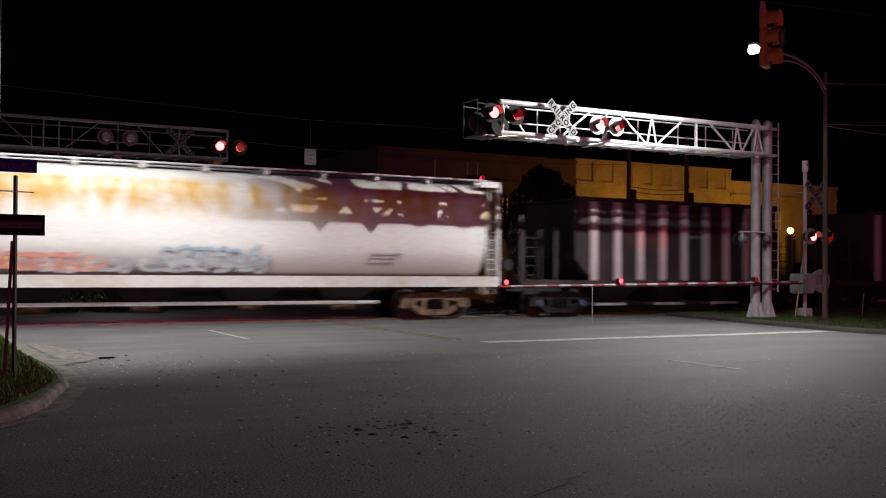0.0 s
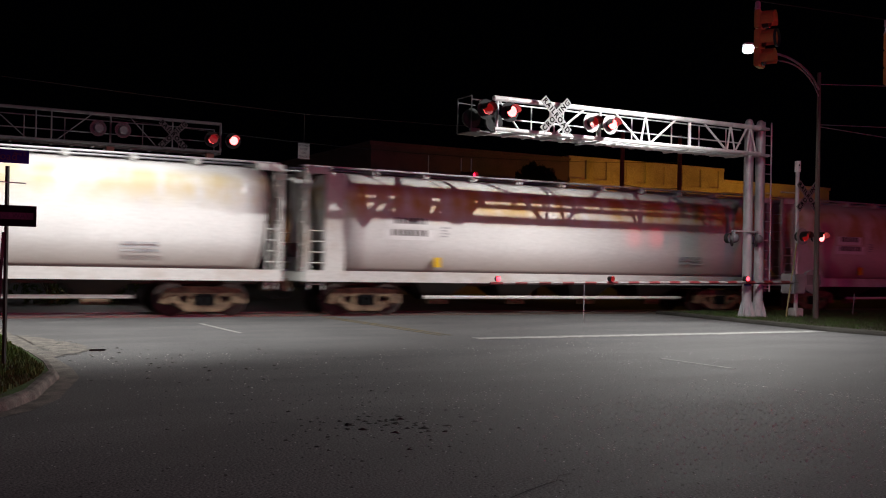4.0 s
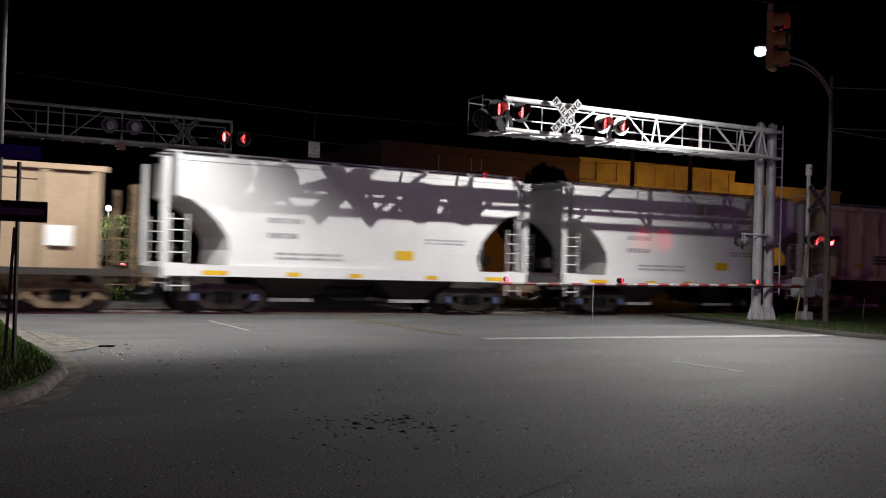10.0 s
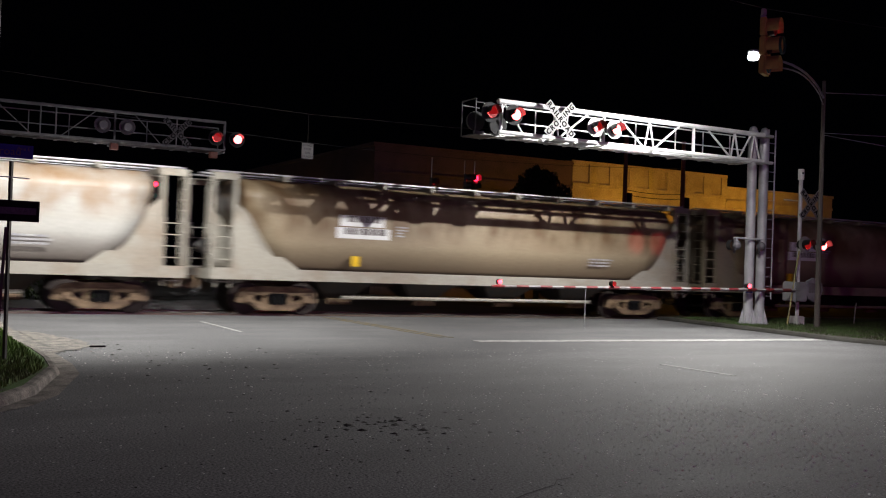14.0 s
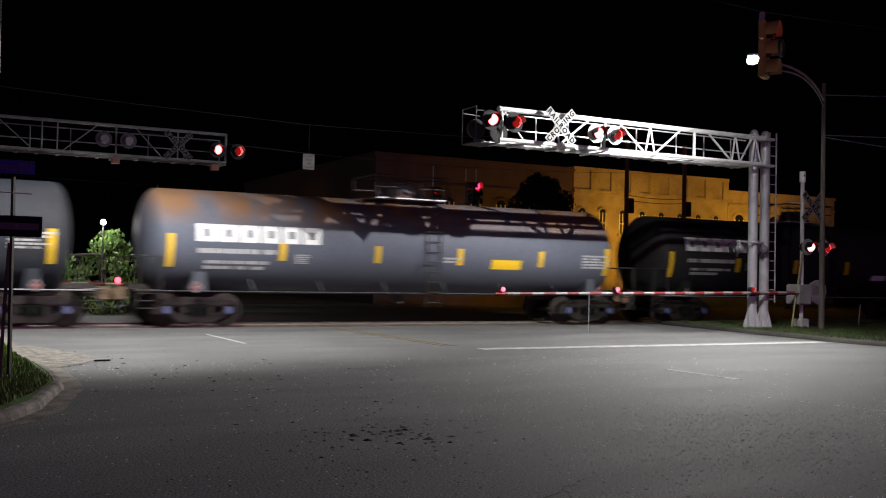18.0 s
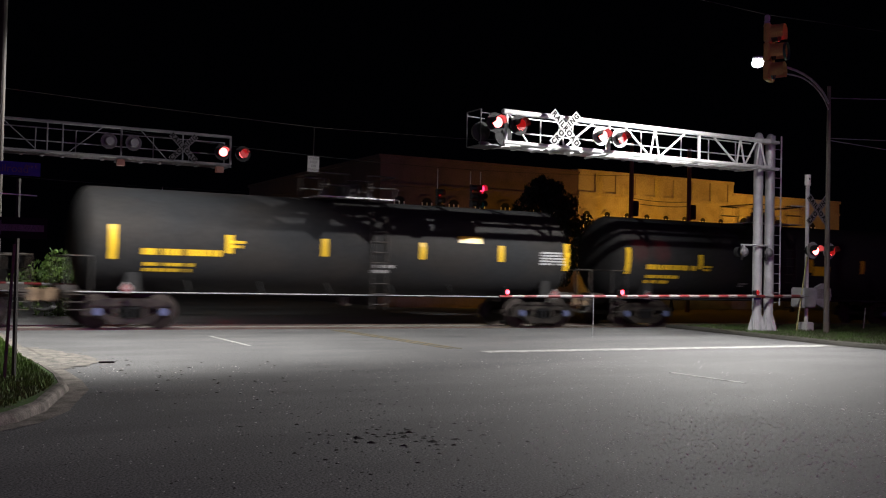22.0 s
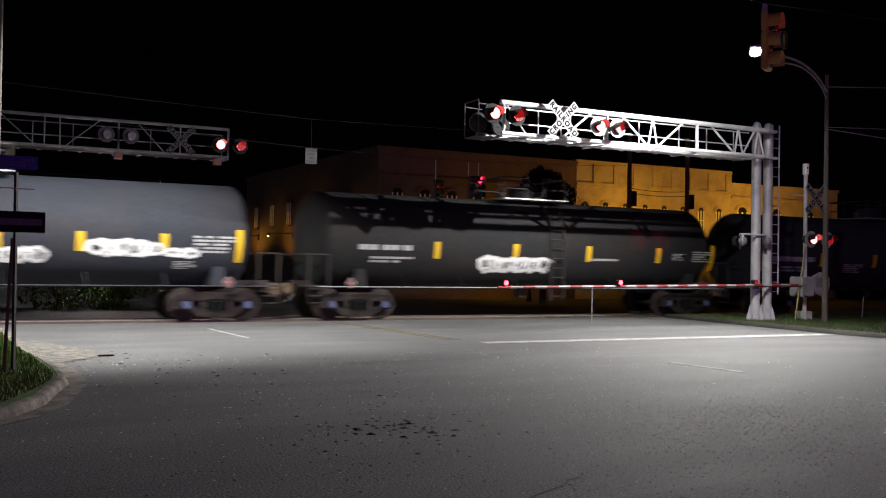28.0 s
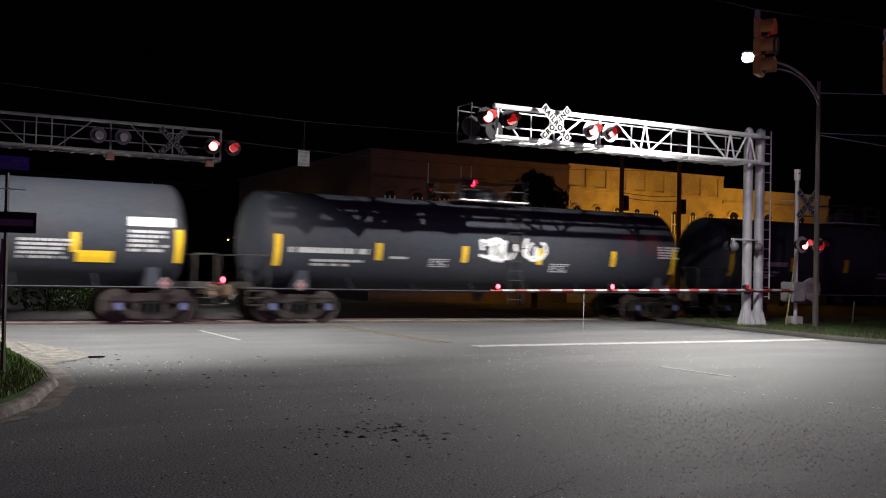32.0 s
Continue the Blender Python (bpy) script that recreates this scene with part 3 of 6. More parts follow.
def gantry():
    g = thing("signal_gantry", (0, 0, 0), "grey steel cantilever gantry with red crossing flashers over the road", "crossing signal")
    for x in (23.55, 24.05):
        part("mast", rod(B(), (x, 23.2, 0.1), (x, 23.2, 6.25), 0.15, 20), GALV, g, smooth=False)
        part("mast_cap", ball(B(), (x, 23.2, 6.27), 0.13), GALV, g)
        part("base_plate", rod(B(), (x, 23.2, 0.08), (x, 23.2, 0.14), 0.30, 8), GALV, g)
        for k in range(6):
            bm = B()
            prism(bm, [(0.14, 0.14), (0.27, 0.14), (0.155, 0.60), (0.14, 0.60)], -0.015, 0.015)
            part("base_gusset", bm, GALV, g, "", Matrix.Translation((x, 23.2, 0)) @ Matrix.Rotation(k * math.pi / 3 + 0.4, 4, "Z"))
    web = [(13.87, 13.87, 0.05), (14.6, 13.9, 0.03), (15.55, 15.62, 0.035), (15.75, 16.8, 0.04), (15.75, 15.62, 0.03), (17.3, 17.3, 0.05), (18.77, 17.79, 0.04), (18.79, 18.96, 0.035), (19.13, 18.96, 0.035), (19.13, 20.16, 0.04), (20.65, 20.65, 0.06), (22.17, 21.16, 0.04), (22.17, 22.31, 0.035), (22.5, 22.31, 0.035), (22.5, 23.02, 0.035), (23.0, 23.14, 0.035), (23.4, 23.14, 0.035)]
    truss(g, 13.8, 23.55, 22.75, 23.55, 5.24, 6.06, web, [14.4, 15.5, 16.6, 17.8, 19.1, 20.65, 21.77, 22.9], ALU)
    for z in (5.24, 6.08):
        bm = B()
        box(bm, 23.5, 24.1, 22.85, 23.3, z - 0.04, z + 0.04)
        part("mast_bracket", bm, GALV, g)
    # ladder behind the masts
    for lx in (24.45, 24.75):
        part("ladder_rail", rod(B(), (lx, 23.4, 0.9), (lx, 23.4, 6.4), 0.025, 6), GALV, g)
    for i in range(17):
        part("ladder_rung", rod(B(), (24.45, 23.4, 1.0 + i * 0.31), (24.75, 23.4, 1.0 + i * 0.31), 0.014, 6), GALV, g)
    # basket at the tip
    for a, b in (((13.2, 22.95, 5.15), (13.2, 22.95, 6.10)), ((13.2, 23.7, 5.15), (13.2, 23.7, 6.10)), ((13.2, 22.95, 6.10), (13.2, 23.7, 6.10)), ((13.2, 22.95, 6.0), (13.8, 22.9, 6.0)), ((13.2, 23.7, 6.0), (13.8, 23.8, 6.0))):
        part("basket_rail", rod(B(), a, b, 0.018, 6), GALVDARK, g)
    bm = B()
    box(bm, 13.2, 13.85, 22.95, 23.7, 5.13, 5.16)
    part("basket_floor", bm, GALVDARK, g)
    for bx, bz in ((13.25, 5.5), (13.95, 5.45)):
        part("rear_flasher", rod(B(), (bx, 23.0, bz), (bx, 23.14, bz), 0.27, 20, 0.24), DISC_DARK, g)
    bm = B()
    box(bm, 13.2, 13.5, 22.95, 23.1, 5.17, 5.24, 0.02)
    part("junction_box", bm, GALVDARK, g)
    VANES.append(flasher_pair(g, 13.33, 14.06, 22.40, 5.67, 1, 1))
    VANES.append(flasher_pair(g, 16.75, 17.41, 22.40, 5.61, 1))
    crossbuck(g, 15.62, 22.5, 5.72, 0.62)
    # side flasher on the mast, seen from behind
    part("flasher_arm", rod(B(), (23.8, 23.0, 2.8), (22.72, 23.05, 2.8), 0.03, 8), GALV, g)
    for fx in (22.82, 23.86):
        unit = part("rear_flasher", rod(B(), (fx, 23.10, 2.58), (fx - 0.04, 23.13, 2.58), 0.26, 20, 0.25), GALVDARK, g)
        part("lamp_housing", ball(B(), (fx, 23.02, 2.58), 0.15, 14, 8, (1, 0.8, 1)), GALVFAR, unit, "", None, True)
        part("hood", tube(fx - 0.03, 23.13, 23.3, 2.58, 0.16), BLACK, unit)
        part("clamp", rod(B(), (fx, 23.02, 2.66), (fx, 23.02, 2.82), 0.03, 8), GALV, unit)
    bm = B()
    box(bm, 23.28, 23.55, 23.02, 23.05, 1.10, 1.22)
    part("blue_plate", bm, SIGNBLUE, g, "small blue notice plate")
    return g


gantry()


def far_gantry():
    g = thing("signal_gantry", (0, 0, 0), "unlit steel cantilever gantry with flashers beyond the railway", "crossing signal")
    web = [(0.2, -0.8, 0.024), (1.64, 0.6, 0.024), (3.27, 2.19, 0.024), (3.54, 3.54, 0.035), (4.0, 4.0, 0.035), (4.15, 5.25, 0.024), (5.8, 5.8, 0.045), (7.3, 6.39, 0.024), (7.8, 7.8, 0.035), (9.43, 9.43, 0.06)]
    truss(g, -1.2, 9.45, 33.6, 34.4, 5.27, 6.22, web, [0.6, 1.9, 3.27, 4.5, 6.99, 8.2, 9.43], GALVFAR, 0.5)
    for bx in (5.8, 9.07):
        bm = B()
        box(bm, bx - 0.12, bx + 0.12, 33.5, 33.75, 4.98, 5.18)
        part("tag_plate", bm, TAGORANGE, g, "small orange-red plate")
    for x in (-1.3, -1.8):
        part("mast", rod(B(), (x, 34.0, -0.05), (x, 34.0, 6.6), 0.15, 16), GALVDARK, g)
    VANES.append(flasher_pair(g, 9.07, 9.78, 33.3, 5.64, 1, 1))
    for bx in (5.37, 6.14):
        part("flasher_back", rod(B(), (bx, 33.3, 5.72), (bx, 33.32, 5.72), 0.26, 20), BLACK, g)
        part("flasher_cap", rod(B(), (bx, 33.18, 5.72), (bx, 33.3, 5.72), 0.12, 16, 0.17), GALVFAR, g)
    crossbuck(g, 7.8, 33.5, 5.72, 0.60, True, GATEGREY, 0.095)
    return g


far_gantry()


def gate():
    g = thing("crossing_gate", (0, 0, 0), "lowered red and white striped crossing gate with red lamps", "crossing gate")
    a, b = Vector((13.77, 22.75, 1.10)), Vector((25.6, 23.0, 1.22))
    n = 30
    for i in range(n):
        p, q = a.lerp(b, i / n), a.lerp(b, (i + 1) / n)
        bm = B()
        d = 0.038 + 0.02 * i / n
        rod(bm, p, q, d, 4)
        part("stripe", bm, REDREFL if i % 2 == 0 else GATEWHITE, g)
    for k in (0.02, 0.345, 0.80):
        c = a.lerp(b, k) + Vector((0, 0, 0.12))
        lampbody = part("gate_lamp", rod(B(), c - Vector((0, 0.02, 0)), c + Vector((0, 0.06, 0)), 0.075, 12), BLACK, g)
        if k < 0.1:
            part("lens", ball(B(), c - Vector((0, 0.03, 0)), 0.062, 12, 8), GATEGLOW, lampbody, "", None, True)
        else:
            part("bezel", tube(c.x, c.y - 0.11, c.y, c.z, 0.073), BLACK, lampbody)
            vane = flip_lens(lampbody, tuple(c - Vector((0, 0.10, 0))), 0.068, GATEGLOW, REDDIM)
            GATE_VANES.append((vane, 0 if k < 0.5 else 1))
    f = a.lerp(b, 0.265)
    part("prop_rod", rod(B(), f, (f.x, f.y, 0.02), 0.012, 6), GALV, g)
    bm = B()
    box(bm, 25.35, 25.95, 22.95, 23.5, 0.85, 1.5, 0.04)
    part("gate_motor", bm, GALV, g)
    part("counterweight", rod(B(), (26.3, 23.0, 1.25), (26.3, 23.12, 1.25), 0.4, 8), GALV, g)
    return g


gate()


def crossbuck_mast():
    g = thing("crossbuck_mast", (25.75, 23.2, 0), "aluminium mast with crossbuck sign and red flashers beside the gate", "crossing signal")
    part("pole", rod(B(), (0, 0, 0.1), (0, 0, 4.85), 0.065, 12), ALU, g)
    bm = B()
    box(bm, -0.18, 0.18, -0.18, 0.18, 0.05, 0.38, 0.03)
    part("base", bm, ALU, g)
    crossbuck(g, 0.35, -0.12, 4.05, 0.62)
    VANES.append(flasher_pair(g, 0.0, 0.75, -0.25, 2.72, 1))
    part("bell", rod(B(), (0, 0, 4.85), (0, 0, 5.2), 0.1, 14), WHITE, g, "white bell housing on the mast top")
    part("bell_mark", rod(B(), (-0.03, -0.098, 5.06), (-0.03, -0.104, 5.06), 0.035, 10), BLACK, g)
    part("weight_arm", box(B(), 0.25, 0.95, -0.20, -0.12, 1.12, 1.5, 0.03), GATEWHITE, g, "pale counterweight plate")
    part("cable_guard", rod(B(), (-0.12, -0.12, 2.5), (-0.72, -0.25, 0.05), 0.025, 8), YELLOWGUARD, g, "slanting yellow cable guard")
    part("sign_arm", rod(B(), (-0.75, 0, 4.15), (0.1, 0, 4.15), 0.02, 6), ALU, g)
    part("flasher_bar", rod(B(), (-0.1, 0, 2.75), (0.85, -0.1, 2.75), 0.03, 8), ALU, g)
    return g


crossbuck_mast()


def street_lamp(base, top, head, label, rise=0.62, timber=None, glow=None):
    x, y, z = head
    g = thing("street_lamp", (base[0], base[1], 0), label, "street lamp")
    o = Vector((base[0], base[1], 0))
    part("pole", rod(B(), (0, 0, -0.05), (0, 0, top), 0.095, 12, 0.055), timber or WOOD, g)
    h = Vector(head) - o
    pts = []
    for i in range(11):
        k = i / 10
        pts.append((h.x * k, h.y * k, top - 0.55 + (h.z - top + 0.55) * k + rise * math.sin(k * math.pi) ** 0.7 * (1.0 - 0.5 * k)))
    part("arm", path_rod(B(), pts, 0.035, 8), GALV, g)
    if rise > 0.3:
        part("arm_brace", path_rod(B(), [(p[0] * 0.8, p[1] * 0.8, p[2] - 0.22 + 0.022 * i) for i, p in enumerate(pts[:9])], 0.022, 8), GALV, g)
    d = Vector((h.x, h.y, 0)).normalized()
    bm = B()
    ball(bm, (-0.2, 0, 0.17), 0.2, 16, 10, (1.9, 0.9, 0.42))
    hd = part("lamp_head", bm, GALV, g, "", Matrix.Translation(h + Vector((0, 0, 0.04))) @ Matrix.Rotation(math.atan2(d.y, d.x), 4, "Z"), True)
    bm = B()
    ball(bm, (0.0, 0, 0.04), 0.14, 18, 12, (1.0, 1.0, 0.8))
    bmesh.ops.delete(bm, geom=[v for v in bm.verts if v.co.z < -0.05], context="VERTS")
    part("led_lens", bm, glow or LAMPGLOW, hd, "purple glowing lens" if glow else "white glowing lens", None, True)
    return g


street_lamp((25.2, 21.9), 7.85, LAMP_B, "dark wooden pole with a curved arm and bright street lamp", 0.62, DARKPOLE)
street_lamp((1.34, 20.94), 12.0, LAMP_A, "tall dark pole with an arm and a white street lamp", 0.62, BLACKWOOD)

street_lamp((10.4, -30.8), 10.2, LAMP_P, "out-of-view grey pole with an arm and an assumed purple street lamp", 0.3, GALV, PURPLEGLOW)

stake = thing("marker_stake", (28.6, 23.3, 0.0), "thin white stake leaning in the grass", "stake")
part("stick", rod(B(), (0, 0, 0.05), (0.22, 0.1, 0.85), 0.02, 6), GATEWHITE, stake)

# ---- buildings ----


def building(name, x0, x1, y0, y1, h, wall, label, wins, panels=(), side_wins=()):
    b = thing(name, (x0, y0, -0.06), label, "building")
    w, d = x1 - x0, y1 - y0
    bm = B()
    box(bm, 0, w, 0, d, 0, h)
    part("wall", bm, wall, b)
    bm = B()
    box(bm, -0.12, w + 0.02, -0.12, d, h - 0.002, h + 0.18)
    part("cornice", bm, wall, b)
    for k in range(len(panels)):  # recessed brick panels under the roof line: piers and rails stand proud
        a, c = panels[k]
        nxt = panels[k + 1][0] if k + 1 < len(panels) else w
        bm = B()
        box(bm, c, nxt, -0.09, 0, 6.75, h)
        part("pier", bm, wall, b)
    if panels:
        bm = B()
        box(bm, 0, w, -0.09, 0, 6.55, 6.75)
        part("string_course", bm, wall, b)
    else:
        bm = B()
        box(bm, 0, w, -0.08, 0, 6.35, 6.5)
        part("string_course", bm, wall, b)
    for wx, wz, ww, wh, arched in wins:
        window(b, wx, -0.02, wz, ww, wh, arched, wall)
    for wy, wz, ww, wh, arched in side_wins:
        window(b, -0.02, wy, wz, ww, wh, arched, wall, True)
    return b


def window(b, x, y, z, w, h, arched, wall, side=False):
    m = pose(x, y, z, 0, 0, -90 if side else 0)
    bm = B()
    pts = [(-w / 2, 0), (w / 2, 0), (w / 2, h)]
    if arched:
        pts += [(w / 2 * math.cos(a), h + w * 0.42 * math.sin(a)) for a in [math.pi * i / 8 for i in range(1, 8)]]
    pts += [(-w / 2, h)]
    f = bm.faces.new([bm.verts.new((px, 0, pz)) for px, pz in pts])
    win = part("window", bm, GLASS, b, "", m)
    bm = B()
    box(bm, -w / 2 - 0.12, w / 2 + 0.12, -0.12, 0.02, -0.12, 0)
    part("sill", bm, wall, win)
    bm = B()
    for px in (-w / 2, w / 2 - 0.06):
        box(bm, px, px + 0.06, -0.05, 0.0, 0, h)
    box(bm, -0.03, 0.03, -0.05, 0.0, 0, h)
    box(bm, -w / 2, w / 2, -0.05, 0.0, h / 2 - 0.03, h / 2 + 0.03)
    part("frame", bm, WHITE, win)
    if arched:
        bm = B()
        n = 10
        for i in range(n):
            a0, a1 = math.pi * i / n, math.pi * (i + 1) / n
            for rr, yy in (((w / 2, w * 0.42), 0), ):
                q = [(rr[0] * k * math.cos(a), yy, h + rr[1] * k * math.sin(a)) for k, a in ((1.0, a0), (1.45, a0), (1.45, a1), (1.0, a1))]
                lo = [bm.verts.new((px, -0.08, pz)) for px, _, pz in q]
                bm.faces.new(lo)
        part("arch", bm, wall, win)


BR1 = [(1.1 + 1.62 * i, 4.25, 0.62, 1.3, True) for i in range(7)]
building("corner_building", 21.1, 33.6, 47.0, 70.0, 7.75, BRICK2, "dull brick two storey corner building with arched windows", BR1, (), [(3.5 + 3.4 * i, 4.25, 0.7, 1.4, True) for i in range(6)])
building("brick_building", 33.62, 45.5, 47.0, 75.0, 7.85, BRICK, "painted brick two storey building in amber street light", [(0.58 + 1.47 * i, 4.25, 0.50, 1.2, True) for i in range(8)], [(0.35 + 1.47 * i, 0.80 + 0.35 + 1.47 * i) for i in range(8)])
building("low_building", 45.52, 55.2, 47.0, 75.0, 7.15, BRICK, "lower painted brick building in amber street light", [(0.95 + 3.0 * i, 4.3, 0.8, 1.2, True) for i in range(3)])

# ---- street furniture, signals, plants ----


def sign_post():
    s = thing("street_sign", (1.15, 14.4, 0.0), "steel post with blue street name and one way signs", "street sign")
    part("post", rod(B(), (0.05, 0, 0.05), (0.03, 0, 2.78), 0.028, 4), DARK, s)
    part("brace_post", rod(B(), (-0.08, -0.15, 0.05), (0.0, -0.02, 1.9), 0.024, 4), DARK, s)
    bm = B()
    box(bm, -0.28, 0.29, -0.045, -0.035, 2.82, 3.0, 0.003)
    blade = part("name_blade", bm, SIGNBLUE, s, "blue street name blade")
    words("Railroad", 0.145, GATEGREY, blade, pose(-0.10, -0.048, 2.905, 90, 0, 0))
    words("Ave E", 0.07, GATEGREY, blade, pose(0.17, -0.048, 2.95, 90, 0, 0))
    part("sign_bar", rod(B(), (-0.25, -0.03, 2.57), (0.26, -0.03, 2.56), 0.008, 6), GALV, s)
    bm = B()
    box(bm, -0.44, 0.40, -0.055, -0.045, 1.98, 2.26, 0.004)
    ow = part("one_way_panel", bm, LETTERBLACK, s, "black one way panel with a white arrow")
    bm = B()
    prism(bm, [(-0.40, 2.12), (-0.17, 2.22), (-0.17, 2.02)], -0.060, -0.056)
    box(bm, -0.17, 0.36, -0.060, -0.056, 2.075, 2.165)
    part("arrow", bm, GATEGREY, ow)
    words("ONE WAY", 0.095, BLACKDECAL, ow, pose(0.09, -0.062, 2.12, 90, 0, 0))
    return s


sign_post()


def tracks_sign():
    s = thing("warning_sign", (12.6, 34.0, 0), "small white warning sign hung from a span wire", "sign")
    bm = B()
    box(bm, -0.22, 0.22, -0.01, 0.01, 5.28, 5.84, 0.004)
    part("panel", bm, GATEWHITE, s)
    for i, t in enumerate(("DO NOT", "STOP", "ON", "TRACKS")):
        words(t, 0.115, BLACKDECAL, s, pose(0, -0.014, 5.76 - 0.135 * i, 90, 0, 0))
    part("hanger", rod(B(), (0, 0, 5.84), (0, 0, 6.9), 0.01, 6), DARK, s)
    part("span_wire", path_rod(B(), [(-16, 0, 7.4), (-6, 0, 7.05), (0, 0, 6.9), (6, 0, 7.0), (14, 0, 7.5)], 0.008, 5), DARK, s)
    return s


tracks_sign()


def traffic_signal(x, y, z, turn, lit, name_label, hang, mats=(REDDIM, AMBERGLOW, GREENDIM), blink=None):
    """Three-lens head; z is its foot; lit: indices of steadily glowing lenses, blink: index of one that flashes."""
    s = thing("traffic_signal", (x, y, z), name_label, "traffic light", turn=turn)
    glow = {0: SIGNALRED, 1: AMBERGLOW, 2: GREENDIM}
    off = {0: REDDARK if y < 30 else REDDIM, 1: BLACK, 2: GREENDIM}
    for i in range(3):
        zc = 0.85 - 0.34 * i
        bm = B()
        box(bm, -0.17, 0.17, -0.10, 0.02, zc - 0.165, zc + 0.165, 0.02)
        sec = part("signal_section", bm, SIGNALYELLOW if y < 30 else BLACK, s)
        if blink == i:
            PULSED.append(flip_lens(sec, (0, -0.20, zc), 0.142, glow[i], off[i]))
            part("bezel", tube(0, -0.21, -0.10, zc, 0.151), BLACK, sec)
        else:
            part("lens", rod(B(), (0, -0.105, zc), (0, -0.13, zc), 0.14, 18), glow[i] if i in lit else off[i], sec)
        bm = B()
        bmesh.ops.create_cone(bm, cap_ends=False, segments=20, radius1=0.16, radius2=0.16, depth=0.22, matrix=pose(0, -0.21, zc, 90, 0, 0))
        bmesh.ops.delete(bm, geom=[v for v in bm.verts if v.co.z < zc - 0.12], context="VERTS")
        visor = part("visor", bm, SIGNALYELLOW if y < 30 else BLACK, sec)
        if i == 1 and y < 30:
            part("visor_lip", tube(0, -0.37, -0.32, zc, 0.158), VISORGREEN, sec, "green rim of the visor")
    part("hanger", rod(B(), (0, 0, 1.02), (0, 0, hang), 0.025, 6), GALV, s)
    if y < 30:
        part("hanger_clamp", box(B(), -0.05, 0.05, -0.04, 0.04, hang - 0.09, hang + 0.03, 0.015), GALV, s)
        part("hanger_bolt", rod(B(), (-0.16, 0, hang - 0.13), (0.10, 0, hang - 0.10), 0.018, 6), GALV, s)
        part("entrance_fitting", rod(B(), (0, 0, 1.0), (0, 0, 1.07), 0.07, 12, 0.05), GALV, s)
    return s


PULSED = []  # shutters of lamps that flash once a second
traffic_signal(13.36, 13.0, 5.22, 28, (), "yellow three-lens traffic signal hung from a wire", 1.17, blink=0)
traffic_signal(16.83, 13.0, 5.25, 24, (), "yellow three-lens traffic signal hung from a wire", 1.28, blink=0)
traffic_signal(21.9, 38.0, 4.65, 12, (0,), "traffic signal with a red light beyond the railway", 1.6)
traffic_signal(21.45, 38.1, 4.65, 60, (), "traffic signal with an amber light beyond the railway", 1.6, blink=1)
traffic_signal(19.77, 38.0, 4.35, 40, (), "traffic signal with an amber light beyond the railway", 1.9, blink=1)
traffic_signal(12.8, 60.0, 4.95, 0, (0,), "distant traffic signal showing red down the street", 1.6)


def cable(name, pts, r, label, material=None):
    tagged(part(name, path_rod(B(), pts, r, 5), material or DARKWIRE), label, "cable")


DARKWIRE = mat("wire", (0.008, 0.008, 0.008), 0.5, 0.4, 0.3, 9, bump=0)


def sag(a, b, drop, n=12):
    a, b = Vector(a), Vector(b)
    return [a.lerp(b, i / n) + Vector((0, 0, -4 * drop * (i / n) * (1 - i / n))) for i in range(n + 1)]


cable("span_wire", sag((-14, 13.2, 8.2), (13.36, 13.0, 6.43), 0.3) + sag((13.36, 13.0, 6.43), (60, 12.6, 9.1), 0.3)[1:], 0.011, "thin steel span wire that carries the traffic signals")
for wx, wy, wz in ((-14.0, 13.2, 8.2), (60.0, 12.6, 9.1)):
    wp = thing("span_pole", (wx, wy, -0.06), "grey steel pole that holds the signal span wire", "pole", "span poles")
    part("shaft", rod(B(), (0, 0, 0), (0, 0, wz + 0.5), 0.14, 12, 0.09), GALV, wp)
    part("base_plate", rod(B(), (0, 0, 0), (0, 0, 0.08), 0.3, 8), GALV, wp)
    part("wire_clamp", rod(B(), (0, 0, wz - 0.02), (0, 0, wz + 0.16), 0.14, 12), GALV, wp)
for z0, z1, y1 in ((7.48, 11.4, 21.9), (6.21, 9.0, 21.9), (6.15, 5.7, 21.9)):
    cable("utility_cable", sag((25.2, 21.9, z0), (62, y1, z1), 0.2), 0.013, "thin overhead cable running from the wooden pole", GALV)
cable("span_wire", sag((4, 38.0, 6.9), (34, 38.0, 6.9), 0.6), 0.012, "dark span wire with traffic signals beyond the railway")
cable("span_wire", sag((-4, 60.0, 7.0), (30, 60.0, 7.0), 0.5), 0.012, "dark span wire far down the street")


def utility_pole(x, y, h):
    p = thing("utility_pole", (x, y, -0.06), "dark wooden utility pole in front of the brick buildings", "utility pole", "utility poles")
    part("pole", rod(B(), (0, 0, 0), (0, 0, h), 0.15, 10, 0.11), WOOD, p)
    bm = B()
    box(bm, 0.15, 0.42, -0.15, 0.15, 5.1, 5.9, 0.03)
    part("equipment_box", bm, DARK, p)
    return p


utility_pole(33.47, 42.0, 9.0)
utility_pole(37.46, 42.0, 9.0)
for z in (5.75, 6.0):
    cable("utility_cable", sag((33.47, 42.0, z), (37.46, 42.0, z), 0.1, 6), 0.02, "dark cable between the utility poles")


